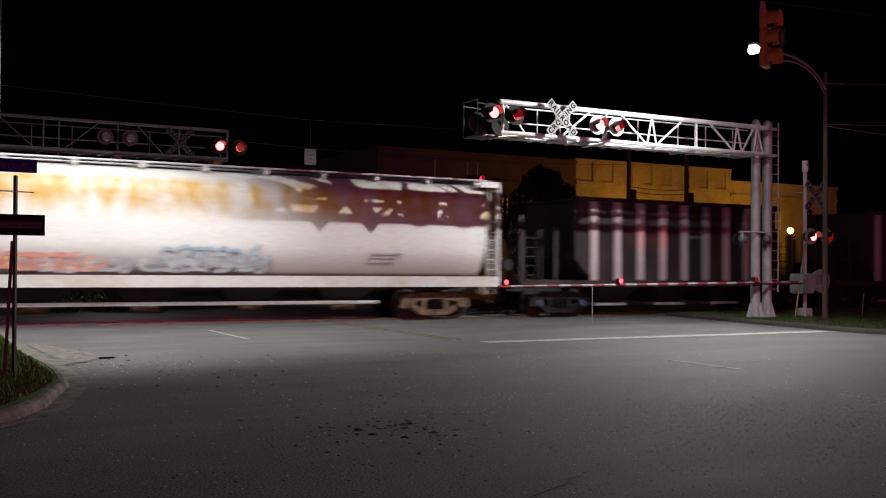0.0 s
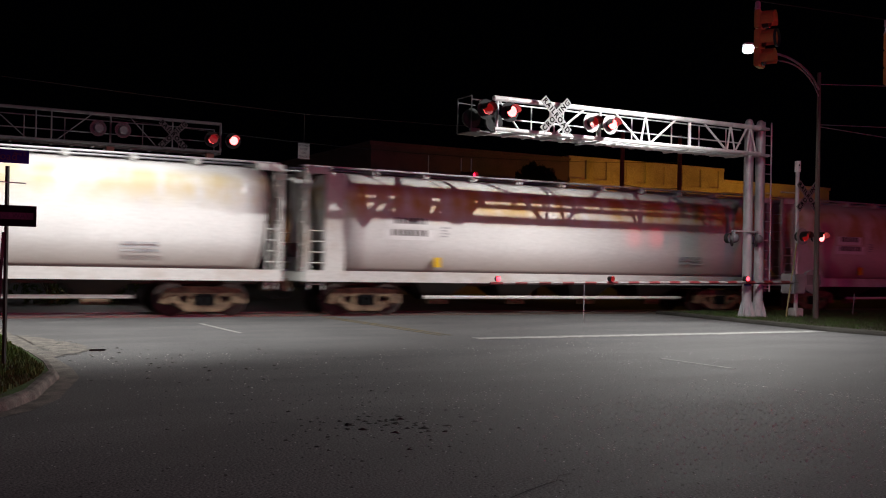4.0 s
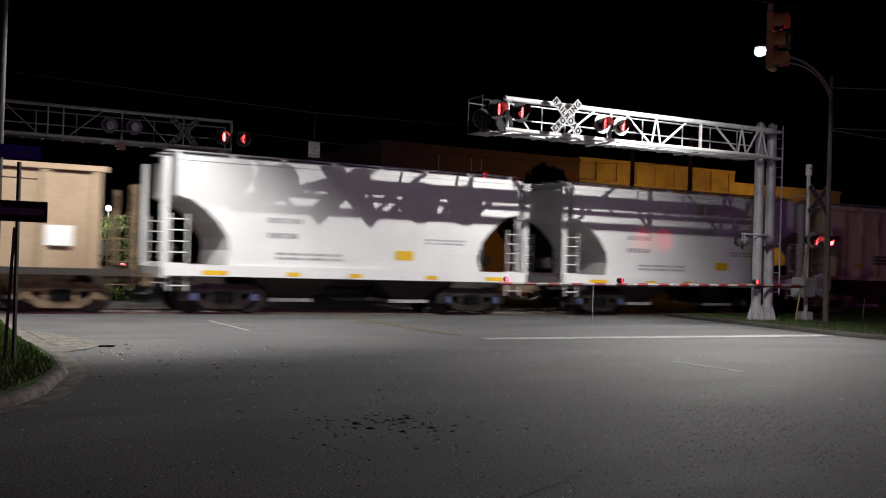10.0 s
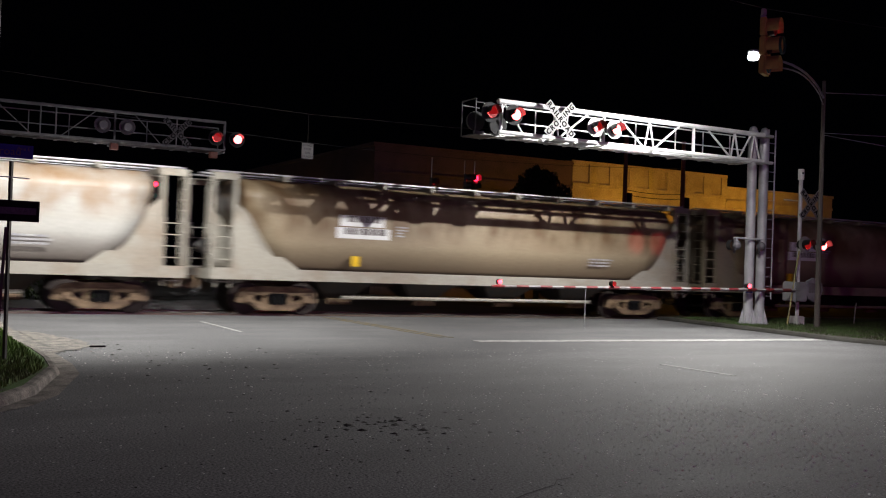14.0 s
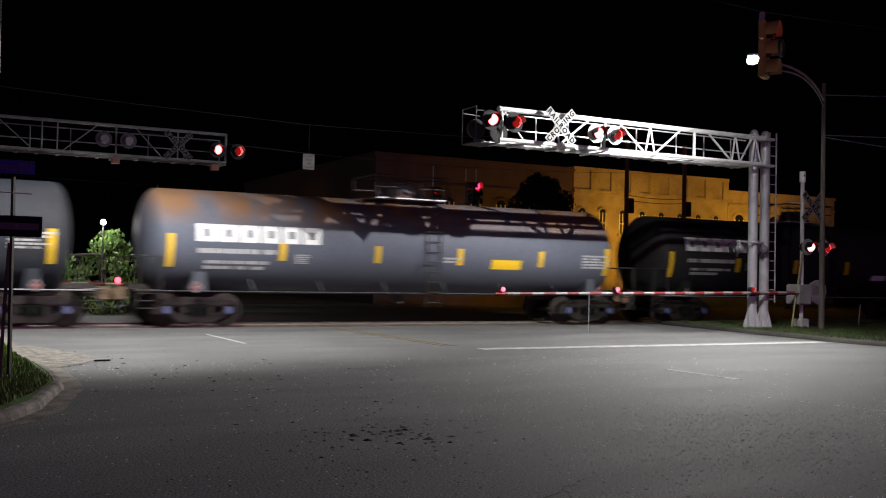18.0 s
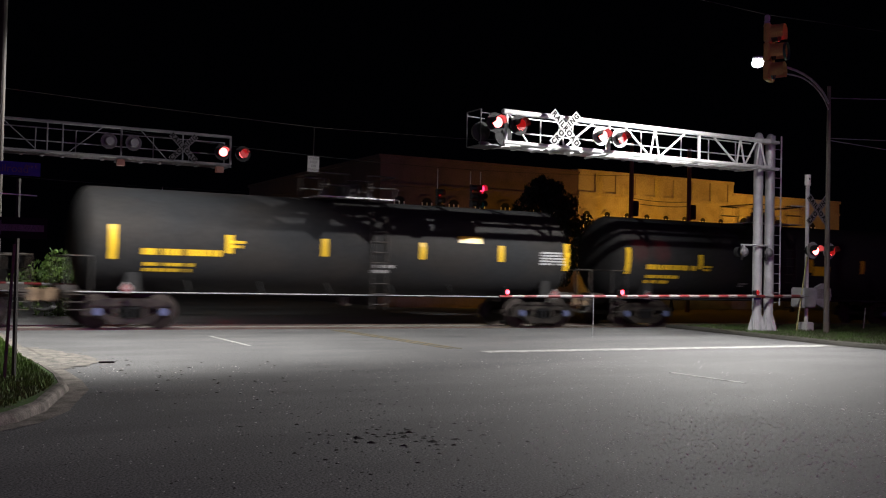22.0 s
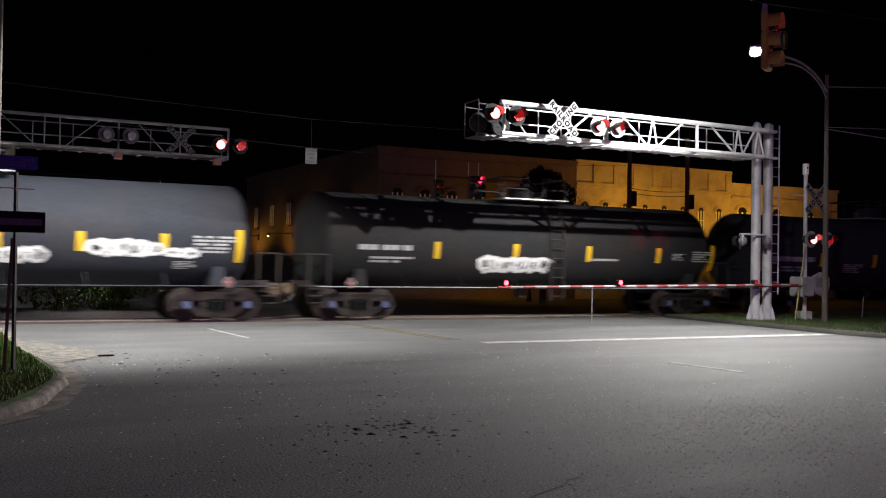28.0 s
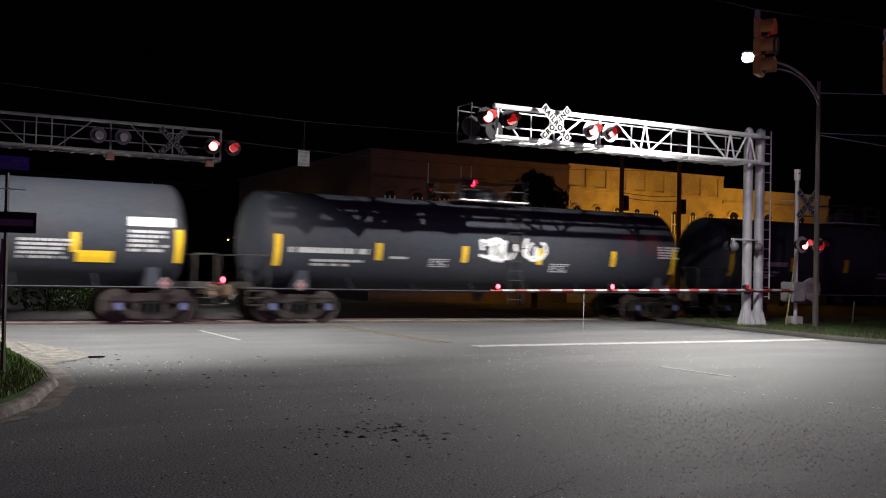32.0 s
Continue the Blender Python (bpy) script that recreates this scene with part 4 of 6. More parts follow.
def post_lamp(x, y, z, label):
    p = thing("post_lamp", (x, y, -0.06), label, "street lamp", "post lamps")
    part("post", rod(B(), (0, 0, 0), (0, 0, z - 0.15), 0.07, 10, 0.04), BLACK, p)
    part("base", rod(B(), (0, 0, 0), (0, 0, 0.5), 0.16, 10, 0.09), BLACK, p)
    part("globe", ball(B(), (0, 0, z + 0.06), 0.19, 16, 10), SODIUMGLOW, p, "amber glowing globe", None, True)
    part("cap", rod(B(), (0, 0, z + 0.24), (0, 0, z + 0.34), 0.1, 10, 0.03), BLACK, p)
    return p


for sx, sz, sy in ((27.9, 2.4, 43.0), (37.2, 3.6, 43.0), (46.5, 4.0, 43.0)):
    post_lamp(sx, sy, sz, "black post lamp with an amber globe on the far pavement")


# Invented fitting for the amber side-wall light, whose source is unknown
def added_wall_lamp(y):
    p = thing("added_wall_lamp", (21.08, y, 3.2), "small amber lamp on a bracket, added to light the brick side wall", "wall lamp", "wall lamps")
    part("plate", box(B(), -0.06, 0.0, -0.12, 0.12, 0.1, 0.5, 0.01), BLACK, p)
    part("bracket", rod(B(), (-0.05, 0, 0.4), (-1.58, 0, 0.4), 0.025, 8), BLACK, p)
    part("shade", rod(B(), (-1.58, 0, 0.22), (-1.58, 0, 0.42), 0.14, 14, 0.05), BLACK, p)
    part("bulb", ball(B(), (-1.58, 0, 0.24), 0.05, 12, 8), SODIUMGLOW, p, "amber glowing bulb", None, True)


for wy in (52.0, 60.0, 67.0):
    added_wall_lamp(wy)


def leaves(bm, centre, radii, n, size, rng):
    for _ in range(n):
        d = Vector((rng.gauss(0, 1), rng.gauss(0, 1), rng.gauss(0, 1))).normalized() * rng.uniform(0.55, 1.0) ** 0.5
        c = Vector((centre[0] + d.x * radii[0], centre[1] + d.y * radii[1], centre[2] + d.z * radii[2]))
        m = Matrix.Translation(c) @ Euler((rng.uniform(0, 6.3), rng.uniform(0, 6.3), rng.uniform(0, 6.3))).to_matrix().to_4x4()
        s = size * rng.uniform(0.6, 1.3)
        bm.faces.new([bm.verts.new(m @ Vector(p)) for p in ((-s, 0, 0), (0, -s * 0.45, 0.02), (s, 0, 0), (0, s * 0.45, 0.02))])


def tree(name, x, y, h, spread, low, label, n=60, seed=1, size=0.12, trunk=0.16):
    rng = random.Random(seed)
    t = thing(name, (x, y, -0.06), label, "tree" if trunk > 0.05 else "bush")
    bm = B()
    rod(bm, (0, 0, 0), (0.05, 0, low + 0.3), trunk, 10, trunk * 0.7)
    tips = []
    for i in range(7):
        a = rng.uniform(0, 6.28)
        e = Vector((math.cos(a) * spread * 0.6, math.sin(a) * spread * 0.6, rng.uniform(low + 0.4, h - 0.5)))
        mid = Vector((e.x * 0.4, e.y * 0.4, low + 0.3 + (e.z - low) * 0.45))
        rod(bm, (0.05, 0, low), mid, trunk * 0.55, 6, trunk * 0.35)
        rod(bm, mid, e, trunk * 0.35, 6, trunk * 0.1)
        tips.append(e)
    part("trunk", bm, BARK, t)
    bm = B()
    for i in range(n):
        a, k = rng.uniform(0, 6.28), rng.uniform(0.1, 1) ** 0.5
        zz = rng.uniform(low, h)
        f = math.sin(math.pi * min(1, max(0.12, (zz - low) / (h - low) * 0.85 + 0.12)))
        leaves(bm, (math.cos(a) * spread * k * f, math.sin(a) * spread * k * f, zz - 0.2), (spread * 0.24, spread * 0.24, spread * 0.18), 42, size, rng)
    tagged(part("crown", bm, LEAF if trunk < 0.05 else LEAF_DARK, t), kind="stuff")
    return t


tree("tree", 26.7, 40.0, 6.5, 2.1, 1.7, "dark round-crowned street tree before the brick building", 230, 3, 0.13)
tree("bush", 6.0, 35.3, 2.9, 1.4, 0.4, "leafy green bush beside a lamp behind the railway", 60, 5, 0.09, 0.04)
tree("bush", 4.2, 35.0, 2.3, 1.4, 0.3, "leafy green bush behind the railway", 50, 6, 0.09, 0.04)
for k, (tx, ty, th) in enumerate(((-6, 46, 8.5), (-14, 52, 9), (0, 58, 8), (-24, 48, 9), (72, 52, 8), (80, 46, 9))):
    tree("tree", tx, ty, th, 3.4, 1.8, "dark leafy tree in the night behind the railway", 70, 20 + k, 0.2)


def far_gate():
    g = thing("crossing_gate", (0, 0, 0), "lowered striped crossing gate beyond the railway", "crossing gate")
    a, b = Vector((9.45, 32.6, 1.02)), Vector((-1.6, 32.8, 1.15))
    n = 22
    for i in range(n):
        part("stripe", rod(B(), a.lerp(b, i / n), a.lerp(b, (i + 1) / n), 0.045, 4), REDREFL if i % 2 == 0 else GATEWHITE, g)
    for k in (0.01, 0.33, 0.75):
        c = a.lerp(b, k) + Vector((0, 0, 0.13))
        body = part("gate_lamp", rod(B(), c - Vector((0, 0.04, 0)), c + Vector((0, 0.04, 0)), 0.07, 12), BLACK, g)
        part("gate_lamp_lens", ball(B(), c - Vector((0, 0.05, 0)), 0.10, 12, 8), GATEGLOW, body, "", None, True)
    bm = B()
    box(bm, -2.0, -1.4, 32.6, 33.1, 0.0, 1.5, 0.04)
    part("gate_motor", bm, GALV, g)
    return g


far_gate()
yl = thing("yard_lamp", (3.65, 70.0, -0.06), "far white yard lamp on a pole", "street lamp")
part("pole", rod(B(), (0, 0, 0), (0, 0, 2.0), 0.06, 8), DARK, yl)
part("globe", ball(B(), (0, 0, 2.05), 0.22), LAMPGLOW, yl, "white glowing globe", None, True)
yl = thing("garden_lamp", (5.7, 35.0, -0.06), "small white lamp on a thin post above a bush", "lamp")
part("post", rod(B(), (0, 0, 0), (0, 0, 3.1), 0.03, 8), DARK, yl)
part("globe", ball(B(), (0, 0, 3.17), 0.085), LAMPGLOW, yl, "white glowing globe", None, True)

# corner details: gutter dirt, grit and clods
bm = B()
rng = random.Random(31)
outline = [(1.98, 21.3), (2.28, 20.9), (2.62, 19.7), (2.9, 18.5), (2.78, 17.6), (2.4, 17.0), (2.12, 16.6)]
ragged = []
for (ax, ay), (bx, by) in zip(outline, outline[1:]):
    for k in range(7):
        ragged.append((ax + (bx - ax) * k / 7 + rng.gauss(0, 0.05), ay + (by - ay) * k / 7 + rng.gauss(0, 0.09)))
poly(bm, ragged + [(1.80, 16.8), (1.70, 21.2)], 0.012)
bmesh.ops.triangulate(bm, faces=bm.faces)
tagged(part("dirt_patch", bm, DIRT), "pale washed-out dirt beside the kerb", "dirt", kind="structure")


def lump(bm, x, y, z, r, rng, flat=0.5):
    vs = [bm.verts.new((x + r * rng.uniform(0.6, 1.2) * math.cos(a), y + r * rng.uniform(0.6, 1.2) * math.sin(a), z)) for a in [6.283 * i / 6 for i in range(6)]]
    top = bm.verts.new((x + r * rng.uniform(-0.3, 0.3), y + r * rng.uniform(-0.3, 0.3), z + r * flat * rng.uniform(0.6, 1.3)))
    for i in range(6):
        bm.faces.new((vs[i], vs[(i + 1) % 6], top))


rng = random.Random(8)
bm = B()
for cx, cy, sx, sy, n, r in ((4.15, 8.9, 0.5, 0.45, 45, 0.026), (4.3, 9.0, 0.35, 0.3, 26, 0.046), (3.6, 8.2, 0.8, 0.8, 50, 0.018), (4.2, 10.8, 0.5, 1.6, 50, 0.018), (3.9, 15.5, 1.2, 2.2, 60, 0.03), (2.9, 17.7, 0.3, 0.3, 10, 0.04), (3.0, 7.2, 1.6, 1.2, 90, 0.012), (7.5, 8.5, 3.0, 2.2, 900, 0.010), (6.0, 12.0, 3.0, 2.5, 260, 0.016), (5.0, 7.0, 2.0, 1.5, 260, 0.011), (8.5, 8.0, 2.2, 1.8, 160, 0.013)):
    for _ in range(n):
        lump(bm, rng.gauss(cx, sx), rng.gauss(cy, sy), 0.001, r * rng.uniform(0.4, 1.4), rng, 0.3)
tagged(part("clods", bm, CLOD), "dark clods and crumbs of soil on the asphalt", "debris", kind="stuff")
# Grit, and many extra white bits that stand in for sparkle of the asphalt
bm = B()
for _ in range(1500):
    x, y = rng.uniform(0.8, 14), rng.uniform(4.6, 17)
    lump(bm, x, y, 0.001, rng.uniform(0.004, 0.010) * (0.6 + y / 14), rng, 0.22)
for _ in range(3400):
    lump(bm, rng.gauss(8.0, 1.7), rng.gauss(7.0, 1.7), 0.001, rng.uniform(0.005, 0.013), rng, 0.5)
for i in range(46):
    k = rng.random()
    lump(bm, 10.15 + 0.65 * k + rng.gauss(0, 0.02), 11.0 - 2.7 * k, 0.001, rng.uniform(0.009, 0.018), rng, 0.3)
tagged(part("grit", bm, GLINTGRIT), "scattered white bits on the asphalt, grit and painted sparkle", "grit", kind="stuff")
bm = B()
pts = [(3.7, 5.78), (3.95, 5.93), (4.15, 6.03), (4.3, 6.1), (4.42, 6.24), (4.58, 6.28)]
for (ax, ay), (bx, by) in zip(pts, pts[1:]):
    bm.faces.new([bm.verts.new((px, py, 0.003)) for px, py in ((ax, ay), (bx, by), (bx + 0.01, by + 0.022), (ax + 0.01, ay + 0.022))])
tagged(part("road_crack", bm, CLOD), "dark crack in the asphalt", "crack", kind="structure")
bm = B()
for _ in range(160):
    lump(bm, rng.gauss(2.35, 0.3), rng.gauss(18.8, 1.1), 0.008, rng.uniform(0.008, 0.03), rng, 0.4)
tagged(part("gravel", bm, DIRT), "pale gravel scattered on the dirt beside the kerb", "gravel", kind="stuff")
st = thing("wood_scrap", (2.92, 17.66, 0.0), "dark scrap of wood lying on the asphalt", "debris")
bm = B()
box(bm, -0.13, 0.13, -0.03, 0.03, 0.001, 0.03, 0.008)
part("stick", bm, CLOD, st)


def grass(name, region, n, seed, hgt, material, label):
    rng = random.Random(seed)
    verts, faces = [], []
    made = 0
    while made < n:
        x, y = rng.uniform(region[0], region[1]), rng.uniform(region[2], region[3])
        if not region[4](x, y):
            continue
        made += 1
        h, a, w = hgt * rng.uniform(0.5, 1.4), rng.uniform(0, 6.28), rng.uniform(0.006, 0.012)
        lx, ly = rng.gauss(0, 0.3) * h, rng.gauss(0, 0.3) * h
        k = len(verts)
        verts += [(x - w * math.cos(a), y - w * math.sin(a), 0.11), (x + w * math.cos(a), y + w * math.sin(a), 0.11), (x + lx, y + ly, 0.12 + h)]
        faces.append((k, k + 1, k + 2))
    me = bpy.data.meshes.new(name)
    me.from_pydata(verts, [], faces)
    me.materials.append(material)
    tagged(new(name, me), label, "grass", kind="stuff")


def in_left(x, y):
    return y < 23.6 and x < 1.72 - max(0, 14.6 - y) ** 1.6 * 0.135 - (0.12 if y > 17 else 0) and y > 10.75


def in_right(x, y):
    return x > 21.9 + max(0, y - 19.0) * 0.18 + max(0, 17.2 - y) ** 2 * 0.4


grass("grass", (-3.5, 1.65, 10.5, 23.6, in_left), 70000, 1, 0.05, GRASS, "short green grass on the street corner")
grass("grass", (21.6, 34.0, 15.0, 26.4, in_right), 40000, 2, 0.05, DARKGRASS, "sparse dark grass round the signal masts")


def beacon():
    """An unseen red lamp added behind the camera for a red tint of unknown source; it tips down after some seconds."""
    b = thing("stand_in_red_lamp", (16.0, -22.0, 0.0), "unseen red lamp on a post behind the camera, added for the red tint", "beacon")
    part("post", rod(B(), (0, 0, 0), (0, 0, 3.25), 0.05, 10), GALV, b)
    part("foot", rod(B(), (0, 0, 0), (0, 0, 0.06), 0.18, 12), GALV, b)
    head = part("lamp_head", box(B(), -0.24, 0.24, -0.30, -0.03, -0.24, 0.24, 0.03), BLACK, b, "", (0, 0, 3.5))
    part("lens", rod(B(), (0, -0.02, 0), (0, 0.0, 0), 0.2, 20), STANDINGLOW, head, "red glowing lens")
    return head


STANDIN = beacon()

# ---- train ----
SPEED, RAILTOP = 12.606, 0.03
TRAIN = []  # each car and its centre along the track at 0 s
CACHE = {}


def cached(key, make, material, smooth=False):
    if key not in CACHE:
        bm = make()
        me = bpy.data.meshes.new(key[0] if isinstance(key, tuple) else key)
        bmesh.ops.recalc_face_normals(bm, faces=bm.faces)
        if smooth:
            for f in bm.faces:
                f.smooth = True
        bm.to_mesh(me)
        bm.free()
        me.materials.append(material)
        CACHE[key] = me
    return CACHE[key]


def make_sideframe():
    """Cast truck side: an arched top bar, a sagging lower bar, two columns and the bearing boxes."""
    bm = B()
    prism(bm, [(-1.16, 0.60), (-1.20, 0.36), (-1.02, 0.30), (-0.62, 0.55), (0.62, 0.55), (1.02, 0.30), (1.20, 0.36), (1.16, 0.60), (0.98, 0.74), (0.55, 0.80), (-0.55, 0.80), (-0.98, 0.74)], -0.09, 0.09)
    prism(bm, [(-0.86, 0.50), (-0.98, 0.38), (-0.46, 0.11), (0.46, 0.11), (0.98, 0.38), (0.86, 0.50), (0.40, 0.29), (-0.40, 0.29)], -0.088, 0.088)
    for cx in (-0.38, 0.38):
        box(bm, cx - 0.06, cx + 0.06, -0.085, 0.085, 0.24, 0.64)
    for cx in (-0.85, 0.85):
        box(bm, cx - 0.13, cx + 0.13, -0.13, 0.0, 0.34, 0.56, 0.02)
        rod(bm, (cx, -0.17, 0.44), (cx, -0.13, 0.44), 0.09, 12)
    return bm


def make_springs():
    bm = B()
    for sx in (-0.16, 0.0, 0.16):
        rod(bm, (sx, -0.08, 0.28), (sx, -0.08, 0.52), 0.06, 8)
    box(bm, -0.26, 0.26, -0.12, -0.02, 0.52, 0.60)
    return bm


def make_wheelset():
    bm = B()
    for y in (-0.76, 0.70):
        rod(bm, (0, y, 0.44), (0, y + 0.06, 0.44), 0.47, 28)
        rod(bm, (0, y - 0.05, 0.44), (0, y + 0.09, 0.44), 0.44, 28)
        rod(bm, (0, y - 0.06, 0.44), (0, y - 0.03, 0.44), 0.20, 16)
    rod(bm, (0, -1.0, 0.44), (0, 1.0, 0.44), 0.08, 10)
    return bm


def truck(car, x, paint=None):
    frame_paint = paint or RUSTY
    caps = BEARINGBLUE if paint is GREASY else RUSTY
    t = part("truck", cached("bolster", lambda: box(B(), -0.2, 0.2, -1.1, 1.1, 0.50, 0.80, 0.03), DARK), None, car, "", (x, 0, 0))
    for y in (-1.02, 1.02):
        turn = 180 if y > 0 else 0
        part("sideframe", cached(("sideframe", frame_paint.name), make_sideframe, frame_paint), None, t, "", pose(0, y, 0, 0, 0, turn))
        part("spring_nest", cached("spring_nest", make_springs, LETTERBLACK), None, t, "", pose(0, y, 0, 0, 0, turn))
    for dx in (-0.85, 0.85):
        part("bearing_cap", cached(("bearing_cap", caps.name), lambda: rod(B(), (0, -1.21, 0.44), (0, -1.17, 0.44), 0.095, 14, 0.11), caps), None, t, "", (dx, 0, 0))
        part("wheelset", cached("wheelset", make_wheelset, WHEEL), None, t, "", (dx, 0, 0))


def coupler(car, x, s):
    bm = B()
    box(bm, min(x, x + s * 0.75), max(x, x + s * 0.75), -0.14, 0.14, 0.72, 0.98, 0.03)
    box(bm, min(x + s * 0.45, x + s * 0.8), max(x + s * 0.45, x + s * 0.8), -0.2, 0.2, 0.66, 1.04, 0.04)
    part("coupler", bm, RUSTY, car)
    part("air_hose", path_rod(B(), [(x, -0.35, 0.75), (x + s * 0.25, -0.35, 0.5), (x + s * 0.55, -0.3, 0.45), (x + s * 0.75, -0.25, 0.55)], 0.025, 6), BLACK, car)


def ladder(car, x0, x1, y, z0, z1, n, material, name="ladder"):
    bm = B()
    for x in (x0, x1):
        rod(bm, (x, y, z0), (x, y, z1), 0.022, 6)
    for i in range(n):
        z = z0 + (z1 - z0) * (i + 0.5) / n
        rod(bm, (x0, y, z), (x1, y, z), 0.016, 6)
    part(name, bm, material, car)


def end_ladder(car, x, y0, y1, z0, z1, n, material):
    bm = B()
    for y in (y0, y1):
        rod(bm, (x, y, z0), (x, y, z1), 0.022, 6)
    for i in range(n):
        z = z0 + (z1 - z0) * (i + 0.5) / n
        rod(bm, (x, y0, z), (x, y1, z), 0.016, 6)
    part("end_ladder", bm, material, car)


def plate(car, x0, x1, y, z0, z1, material, name="stencil", label=""):
    bm = B()
    box(bm, x0, x1, y - 0.006, y, z0, z1)
    return part(name, bm, material, car, label)


def bars(car, x0, x1, y, z0, z1, rows, material, seed=0, name="stencil"):
    """Lines of lettering that cannot be read, as bars."""
    rng = random.Random(seed)
    bm = B()
    h = (z1 - z0) / rows
    for i in range(rows):
        z = z1 - h * (i + 0.7)
        x = x0
        while x < x1 - 0.08:
            w = min(rng.uniform(0.09, 0.22), x1 - x)
            box(bm, x, x + w, y - 0.005, y, z, z + h * 0.55)
            x += w + 0.055
        if rng.random() < 0.5:
            x1 -= rng.uniform(0, 0.2) * (x1 - x0)
    tagged(part(name, bm, material, car), kind="stuff")


def start_car(name, label, length, centre):
    c = thing(name, (centre, 28.4, RAILTOP), label, "railway wagon", "wagons of the train")
    TRAIN.append((c, centre))
    return c


def profile_y(z, wide, z0, z1, round_top, round_bot):
    """Half width of a bulging side at height z."""
    k = (z - z0) / (z1 - z0)
    if k > 1 - round_top:
        u = (k - 1 + round_top) / round_top
        return wide * (1 - 0.52 * u * u)
    if k < round_bot:
        u = (round_bot - k) / round_bot
        return wide * (1 - 0.22 * u * u)
    return wide


def long_hopper(length, centre, paint, label, stencil, frame_paint=None, seed=0, graffiti=None, slope=0.05, low=0.0):
    """Covered hopper with smooth bulging sides, sloped ends inside end posts and a low side sill."""
    car = start_car("covered_hopper", label, length, centre)
    L = length - 0.75
    e = L / 2
    fp = frame_paint or paint
    z0, z1 = 1.28, 4.22 - low
    n = 22
    bm = B()
    rows = []
    for i in range(n + 1):
        z = z0 + (z1 - z0) * i / n
        y = profile_y(z, 1.56, z0, z1, 0.22, 0.35)
        xe = e - (0.80 if slope < 0.2 else 0.92) - slope * max(0, 3.75 - low - z) ** 1.6
        if slope == 0.30:
            xe = e - 0.95 - 0.75 * max(0, 3.6 - low - z)
        rows.append((xe, y, z))
    plain = slope < 0.2  # side sheet runs nearly to the end at one side, with a flat plate at the other
    off = 0.36 if plain else 0.0
    m = 24
    ring = []
    for s in (-1, 1):
        vs = []
        for xe, y, z in rows:
            vs.append([bm.verts.new((off - xe + 2 * xe * j / m, s * y, z)) for j in range(m + 1)])
        ring.append(vs)
        for i in range(n):
            for j in range(m):
                bm.faces.new((vs[i][j], vs[i][j + 1], vs[i + 1][j + 1], vs[i + 1][j]))
    a, b = ring
    for i in range(n):
        for j in (0, m):
            bm.faces.new((a[i][j], a[i + 1][j], b[i + 1][j], b[i][j]))
    for i in (0, n):
        for j in range(m):
            bm.faces.new((a[i][j], a[i][j + 1], b[i][j + 1], b[i][j]))
    part("body", bm, paint, car, "", None, True)
    for s in (-1, 1):
        bm = B()
        box(bm, -e, e, s * 1.50 - 0.05, s * 1.50 + 0.05, 0.98, 1.30)
        part("side_sill", bm, fp, car)
    # end frames: gusset plates, posts, ladders
    for s in (-1, 1):
        for y in (-1.42, 1.42):
            wide = 0.30 + slope * 3.7
            if plain and s < 0:
                part("end_plate", box(B(), -e + 0.68, -e + 1.2, y - 0.03, y + 0.03, 1.3, 4.15 - low), fp, car)
            if slope == 0.30:
                part("end_gusset", prism(B(), [(s * (e - 0.62), 1.3), (s * (e - 2.30), 1.3), (s * (e - 0.78), 3.4), (s * (e - 0.62), 3.4)], y - 0.02, y + 0.02), fp, car)
            elif not plain:
                part("end_gusset", prism(B(), [(s * (e - 0.62), 1.3), (s * (e - 0.92 - wide), 1.3), (s * (e - 0.92 - wide * 0.45), 1.9), (s * (e - 1.0), 3.2 - low), (s * (e - 0.62), 3.5 - low)], y - 0.02, y + 0.02), fp, car)
            bm = B()
            box(bm, s * e - 0.04, s * e + 0.04, y - 0.06, y + 0.06, 1.0, 4.28 - low)
            part("corner_post", bm, fp, car)
            if s < 0 or not plain:
                part("end_post", box(B(), s * (e - 0.62) - 0.05, s * (e - 0.62) + 0.05, y - 0.06, y + 0.06, 1.0, 4.28 - low), fp, car)
            bm = B()
            box(bm, s * e - (0.7 if s > 0 else 0), s * e + (0 if s > 0 else 0.7), y - 0.05, y + 0.05, 4.1 - low, 4.28 - low)
            part("end_beam", bm, fp, car)
            ladder(car, s * (e - (0.40 if plain and s > 0 else 0.55)), s * (e - 0.12), y, 0.75, 2.6, 6, fp)
        bm = B()
        box(bm, s * e - 0.06, s * e + 0.06, -1.5, 1.5, 0.98, 1.25)
        part("end_sill", bm, fp, car)
        end_ladder(car, s * (e - 0.02), -1.35, -0.9, 1.2, 4.2 - low, 9, fp)
        coupler(car, s * e, s)
        truck(car, s * (e - 2.05))
        bm = B()
        rod(bm, (s * (e - 0.35), 0.35, 1.9), (s * (e - 0.35), 0.9, 1.9), 0.22, 12)
        part("brake_gear", bm, DARK, car)
    # roof walk
    bm = B()
    bm.free()
    for y in (-0.95, 0.0, 0.95):
        part("roof_walk", box(B(), -e, e, y - 0.14, y + 0.14, 4.33 - low, 4.37 - low), GALV, car)
    for i in range(11):
        x = -e + 0.6 + (L - 1.2) * i / 10
        part("roof_walk_bracket", cached(("roof_walk_bracket", fp.name, low), lambda: box(B(), -0.05, 0.05, -1.12, 1.12, 4.18 - low, 4.33 - low), fp), None, car, "", (x, 0, 0))
